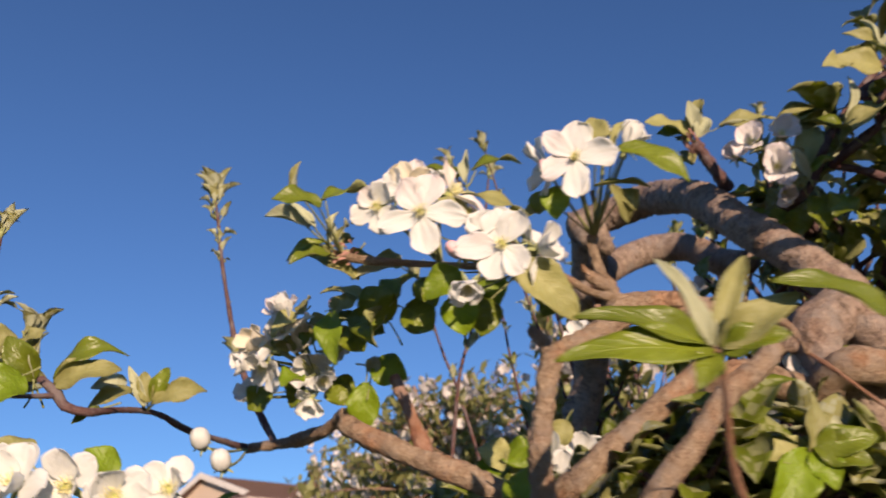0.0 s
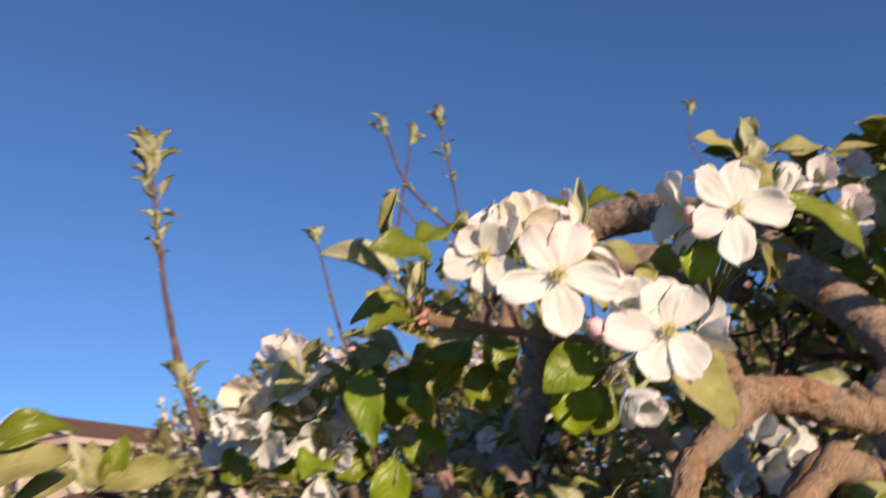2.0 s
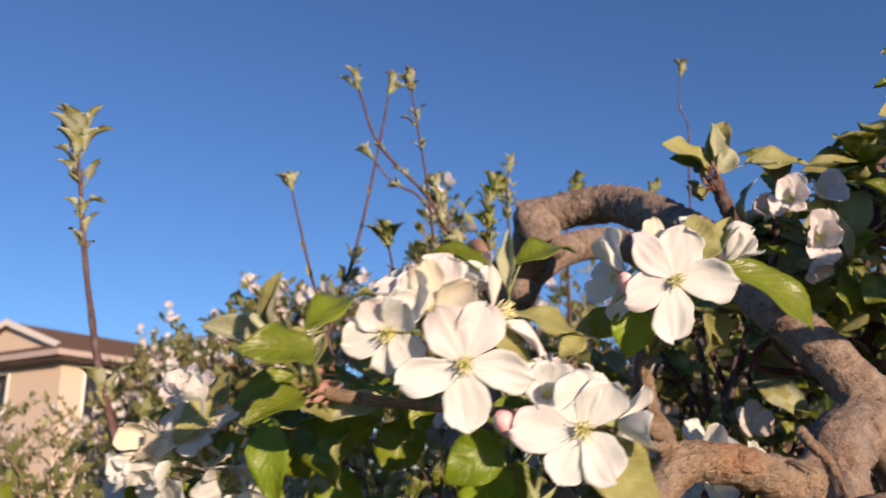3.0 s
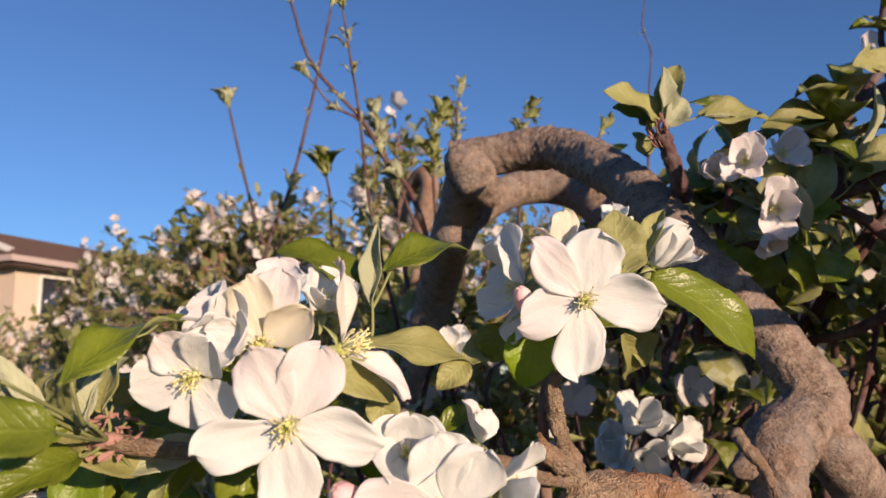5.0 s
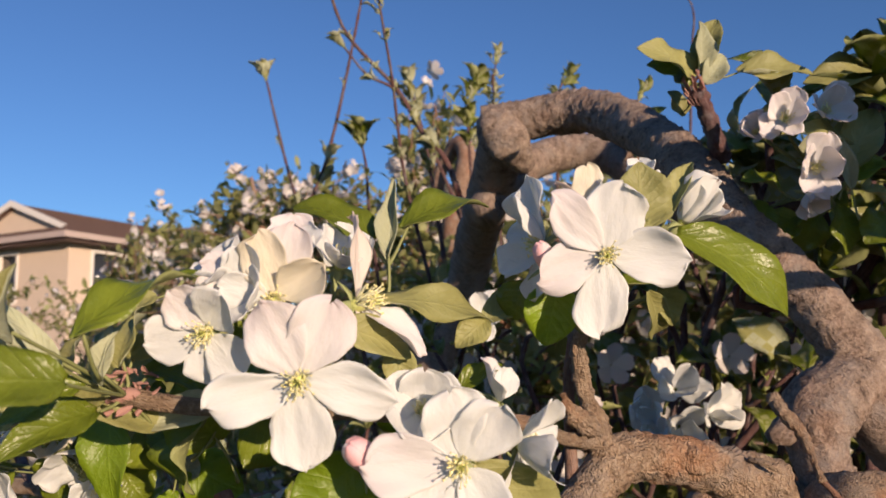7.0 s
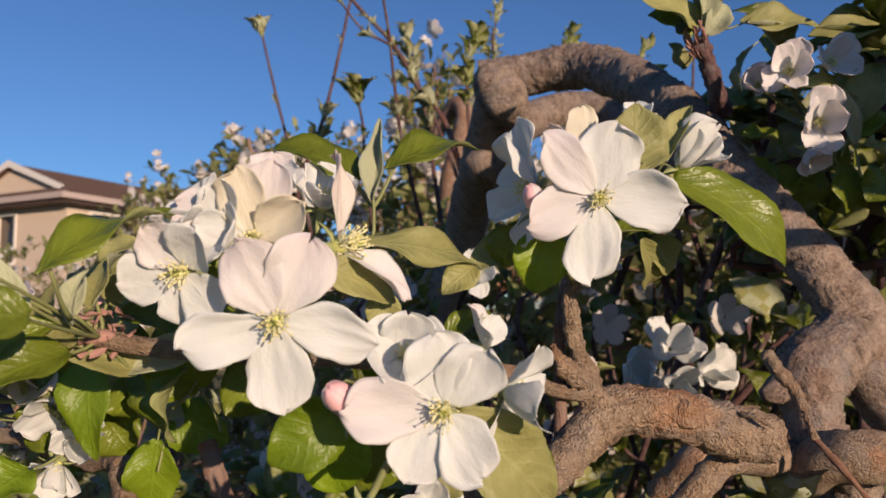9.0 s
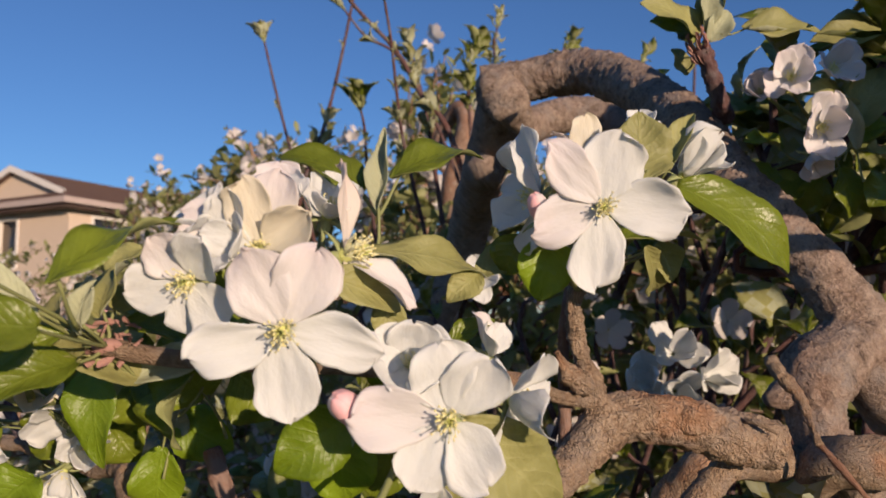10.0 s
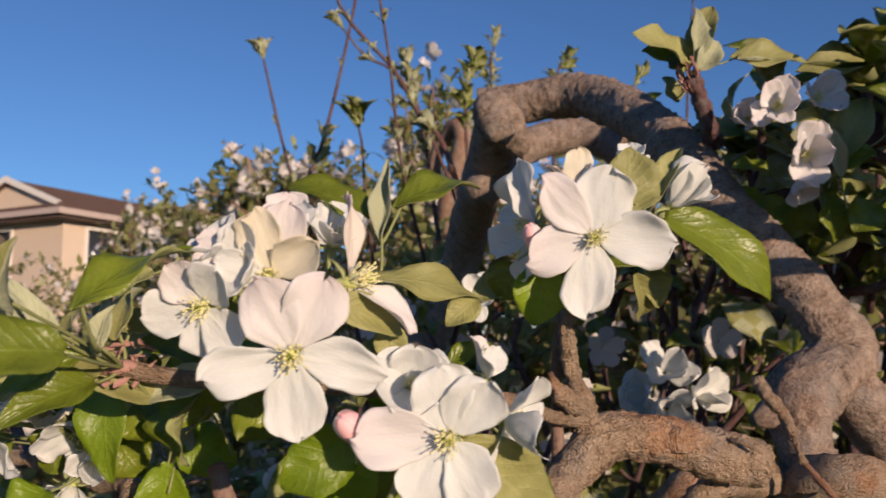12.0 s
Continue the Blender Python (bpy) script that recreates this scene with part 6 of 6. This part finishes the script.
def far_tree(foot, centre, radii, limbs, leaves, blossoms, leaf_size, label, seed, sparse=0.5):
    """An apple tree: trunk, limbs, twigs in and through an uneven crown, with leaves and blossoms in clusters along the twigs."""
    rs = np.random.RandomState(seed)
    c, r = np.array(centre), np.array(radii)
    t = thing("apple_tree", foot, label, "tree", "apple trees behind")
    fork = c - np.array([0, 0, r[2] * 0.9])
    fork[2] = max(0.3, min(fork[2], c[2] - 0.3))
    thick = 0.02 + 0.045 * max(r)
    part("trunk", [(*tube_data([foot, (np.array(foot) * 0.6 + fork * 0.4) + rs.uniform(-0.04, 0.04, 3), fork], [thick * 1.5, thick * 1.1, thick], 12, 0.05, 0.15, seed, 0.05), 0)], FAR_TWIG, t)
    ends, pieces = [], []
    for k in range(limbs):
        d = rs.normal(size=3)
        d[2] = abs(d[2]) * 0.9 + 0.1 * rs.uniform(-1, 1)
        d /= np.linalg.norm(d)
        end = c + d * r * rs.uniform(0.5, 0.95)
        mid = fork * 0.5 + end * 0.5 + rs.uniform(-0.12, 0.12, 3) * max(r)
        part("limb", [(*tube_data([fork, mid, end], [thick * 0.7, thick * 0.4, thick * 0.12], 8, 0.04, 0.1, seed + k, 0.05), 0)], FAR_TWIG, t)
        ends += [mid * (1 - s) + end * s for s in np.linspace(0.1, 1, 6)]
    ends = np.array(ends)
    # twigs
    spots, dirs = [], []
    for k in range(int(leaves / 14)):
        q = rs.normal(size=3)
        q /= np.linalg.norm(q)
        p = c + q * r * rs.uniform(0.35, 1.0) ** 0.5 * (1 + 0.22 * noise.noise(Vector(q * 2.3 + seed)))
        a = ends[np.argmin(((ends - p) ** 2).sum(1))]
        d = (p - a) + np.array([0, 0, 0.12 * max(r)])
        ln = np.linalg.norm(d)
        a = p - d / ln * min(ln, 0.22 + 0.1 * max(r))
        bow = rs.uniform(-0.02, 0.02, 3)
        pieces.append((*tube_data([a, (a + p) / 2 + bow, p], [0.0035, 0.0026, 0.0012], 4, 0.06), 0))
        for s in np.linspace(0.25, 1, 5):
            spots.append(a * (1 - s) + p * s + bow * 4 * s * (1 - s))
            dirs.append(d / ln)
    tagged(part("twig_mass", pieces, FAR_TWIG, t, "fine brown twigs"), kind="stuff")
    spots, dirs = np.array(spots), np.array(dirs)
    pick = rs.randint(len(spots), size=leaves)
    out = rs.normal(size=(leaves, 3)) + dirs[pick] * 0.6
    size = leaf_size * rs.uniform(0.5, 1.15, leaves)
    scatter("leaf_mass", far_leaf_data(), spots[pick] + rs.normal(size=(leaves, 3)) * 0.006, frames_for(out, rs.normal(size=(leaves, 3)) * 0.6 + (0, 0, 1)), size, [FAR_LEAF], t, "clusters of small green leaves")
    hubs = rs.randint(len(spots), size=max(1, blossoms // 4))
    pick = hubs[rs.randint(len(hubs), size=blossoms)]
    face = rs.normal(size=(blossoms, 3)) * 0.7 + (0.1, -0.5, 0.35)
    scatter("blossom_mass", far_blossom_data(), spots[pick] + rs.normal(size=(blossoms, 3)) * 0.018, frames_for(np.cross(face, rs.normal(size=(blossoms, 3))), face), 0.021 * rs.uniform(0.6, 1.15, blossoms), [FAR_PETAL], t, "clusters of white blossoms")
    return t


FAR_TREES = (
    ((-1.5981, 5.1844, 1.4241), (1.0, 0.9, 0.80), 10, 8200, 1000, 0.050),
    ((-0.4952, 3.7074, 1.8518), (0.42, 0.6, 0.50), 10, 7800, 900, 0.045),
    ((-0.0035, 2.5908, 1.8790), (0.52, 0.5, 0.43), 10, 8200, 950, 0.042),
    ((0.2861, 1.6632, 1.9241), (0.13, 0.25, 0.33), 6, 1500, 150, 0.036),
    ((0.5088, 1.4459, 1.6576), (0.45, 0.35, 0.34), 8, 5600, 340, 0.040),
    ((0.8008, 1.1828, 1.7001), (0.40, 0.30, 0.36), 8, 6500, 320, 0.042),
    ((1.1559, 2.5772, 1.9119), (0.8, 0.6, 0.55), 8, 4500, 340, 0.045),
    ((0.2360, 1.6358, 1.3104), (0.65, 0.4, 0.38), 8, 5200, 420, 0.040),
    ((-0.3930, 1.7954, 1.3851), (0.5, 0.35, 0.42), 8, 5000, 420, 0.040),
    ((1.7852, 2.2578, 1.8967), (0.7, 0.6, 0.55), 8, 4500, 340, 0.045),
    ((-4.1615, 6.5732, 1.4810), (1.6, 1.3, 0.9), 8, 3200, 500, 0.055),
    ((4.5707, 3.4159, 1.5448), (1.4, 1.2, 0.8), 8, 3200, 340, 0.055),
)
behind = []
for k, (c, r, limbs, leaves, blossoms, size) in enumerate(FAR_TREES):
    behind.append(far_tree((c[0] + 0.1, c[1] + 0.1, 0.0), c, r, limbs, leaves, int(blossoms * 1.5), size, "blossoming apple tree with brown twigs and fresh leaves", 300 + k))

wood("limb", [(0.2172, 1.3668, 1.9757), (0.2258, 1.3608, 2.0173), (0.2446, 1.3236, 2.0459), (0.2530, 1.3042, 2.0226), (0.2448, 1.3109, 1.9739), (0.2349, 1.3413, 1.8972), (0.2864, 1.4310, 1.7360)], [0.010, 0.012, 0.013, 0.014, 0.015, 0.016, 0.018], FAR_TWIG, behind[3], "reddish-brown crooked limb", 14, 0.01, 0.15, 80, 0.03)


# leafy sprays of the near tree, half-shaded behind branches, plus added unseen shade casters
FAR_BLOSSOM = joined("blossom", [(*far_blossom_data(), 0)], [FAR_PETAL])


def spray(at, length, leaves, size, blossoms, seed, hold=None):
    """A short twig with a whorl of leaves and now and then a blossom, grown from hold or from below."""
    rs = np.random.RandomState(seed)
    p = Vector(at)
    d = Vector((rs.uniform(-0.7, 0.7), rs.uniform(-0.8, 0.2), rs.uniform(0.2, 1.0))).normalized()
    s = thing("apple_spray", p, "leafy apple twig, half-shaded or added unseen to cast shade" if not blossoms else "leafy apple twig with white blossoms", "twig", "leafy twigs behind the branch")
    q = p + d * length
    root = Vector(hold) if hold else p + Vector((rs.uniform(-0.05, 0.05), rs.uniform(-0.02, 0.08), -rs.uniform(0.07, 0.17)))
    part("stem", [(*tube_data([root, p, p.lerp(q, 0.5) + Vector(rs.uniform(-0.01, 0.01, 3)), q], [0.0032, 0.0026, 0.002, 0.0014], 6, 0.02), 0)], TWIG, s)
    for k in range(leaves):
        a = Matrix.Rotation(k * 2.4 + rs.uniform(0, 0.6), 3, d) @ d.orthogonal().normalized()
        foot = p.lerp(q, 1 - 0.6 * rs.uniform(0, 1) ** 1.5)
        out = (a + d * rs.uniform(-0.1, 0.9)).normalized()
        put("leaf", SMALL_LEAVES["green" if rs.rand() < 0.75 else "young"][rs.randint(4)], s, Matrix.Translation(foot) @ frame_of(out, d + Vector((0, -0.3, 0.8))) @ Matrix.Scale(size * rs.uniform(0.7, 1.2), 4))
    for k in range(blossoms):
        f = Vector((rs.uniform(-0.7, 0.7), -0.8, rs.uniform(-0.2, 0.8))).normalized()
        put("blossom", FAR_BLOSSOM, s, Matrix.Translation(q + Vector(rs.uniform(-0.014, 0.014, 3)) + f * 0.01) @ frame_of(f.orthogonal(), f) @ Matrix.Scale(0.019 * rs.uniform(0.8, 1.1), 4))
    return s


rs = np.random.RandomState(21)
OUTER, BESIDE, BACK, SIDE, HIGH = (0.37, 0.36, 1.77), (0.2850, 0.4973, 1.8129), (0.34, 0.60, 1.74), (0.56, 0.50, 1.70), (0.3254, 0.5061, 1.8775)
# carrier twigs; those at SIDE and OUTER are unseen, added for shade-casting sprays
wood("twig", [SIDE, (0.50, 0.54, 1.65), (0.4040, 0.5625, 1.6070)], [0.004, 0.006, 0.009], TWIG, tree, "", 10, 0.006, 0.2, 92)
wood("twig", [OUTER, (0.377, 0.44, 1.764), (0.371, 0.517, 1.7665)], [0.0028, 0.0034, 0.0044], TWIG, tree, "", 10, 0.006, 0.2, 90)
wood("twig", [BACK, (0.355, 0.565, 1.745), (0.371, 0.517, 1.7665)], [0.0028, 0.0034, 0.0044], TWIG, tree, "", 10, 0.006, 0.2, 91)
SPRAYS = (
    ((0.10, 0.66, 1.42), (0.48, 0.98, 1.66), 50, 0.05),
    ((0.29, 0.60, 1.66), (0.58, 0.82, 1.85), 54, 0.05),
    ((-0.22, 0.60, 1.40), (0.10, 0.90, 1.57), 38, 0.05),
    ((0.06, 0.80, 1.62), (0.30, 1.10, 1.74), 16, 0.05),
    # largely out of view past the right, placed for its shade
    ((0.38, 0.38, 1.83), (0.52, 0.54, 1.95), 10, 0.05, HIGH),
    ((0.09, 0.43, 1.54), (0.21, 0.475, 1.60), 34, 0.02),
    ((-0.05, 0.52, 1.52), (0.08, 0.66, 1.60), 16, 0.04),
    # unseen at the right, added to shade the foliage behind the limb
    ((0.50, 0.38, 1.60), (0.72, 0.62, 1.87), 15, 0.05, SIDE),
    # next two: unseen, added to throw shadow bands on the arching limb
    ((0.30, 0.28, 1.81), (0.36, 0.34, 1.835), 3, 0.02, OUTER),
    ((0.265, 0.30, 1.77), (0.30, 0.36, 1.795), 3, 0.015, OUTER),
    # unseen, added to keep the leaves right of the limb in shadow
    ((0.40, 0.42, 1.66), (0.48, 0.52, 1.78), 12, 0.04),
    # unseen, added to shade the dark upright arm
    ((0.275, 0.46, 1.81), (0.31, 0.52, 1.85), 3, 0.02, BESIDE),
    # unseen, added to shade the leaves beside the arch
    ((0.315, 0.29, 1.785), (0.36, 0.35, 1.81), 3, 0.015, OUTER),
    ((0.26, 0.545, 1.73), (0.38, 0.62, 1.82), 18, 0.03, BACK),
)
for k, (low, high, count, shortest, *hold) in enumerate(SPRAYS):
    for j in range(count):
        spray(rs.uniform(low, high), shortest * rs.uniform(1.0, 2.0), rs.randint(5, 9), rs.uniform(0.028, 0.042), rs.choice([0, 0, 0, 1]) if low[1] > 0.56 else 0, 1000 + 100 * k + j, *hold)
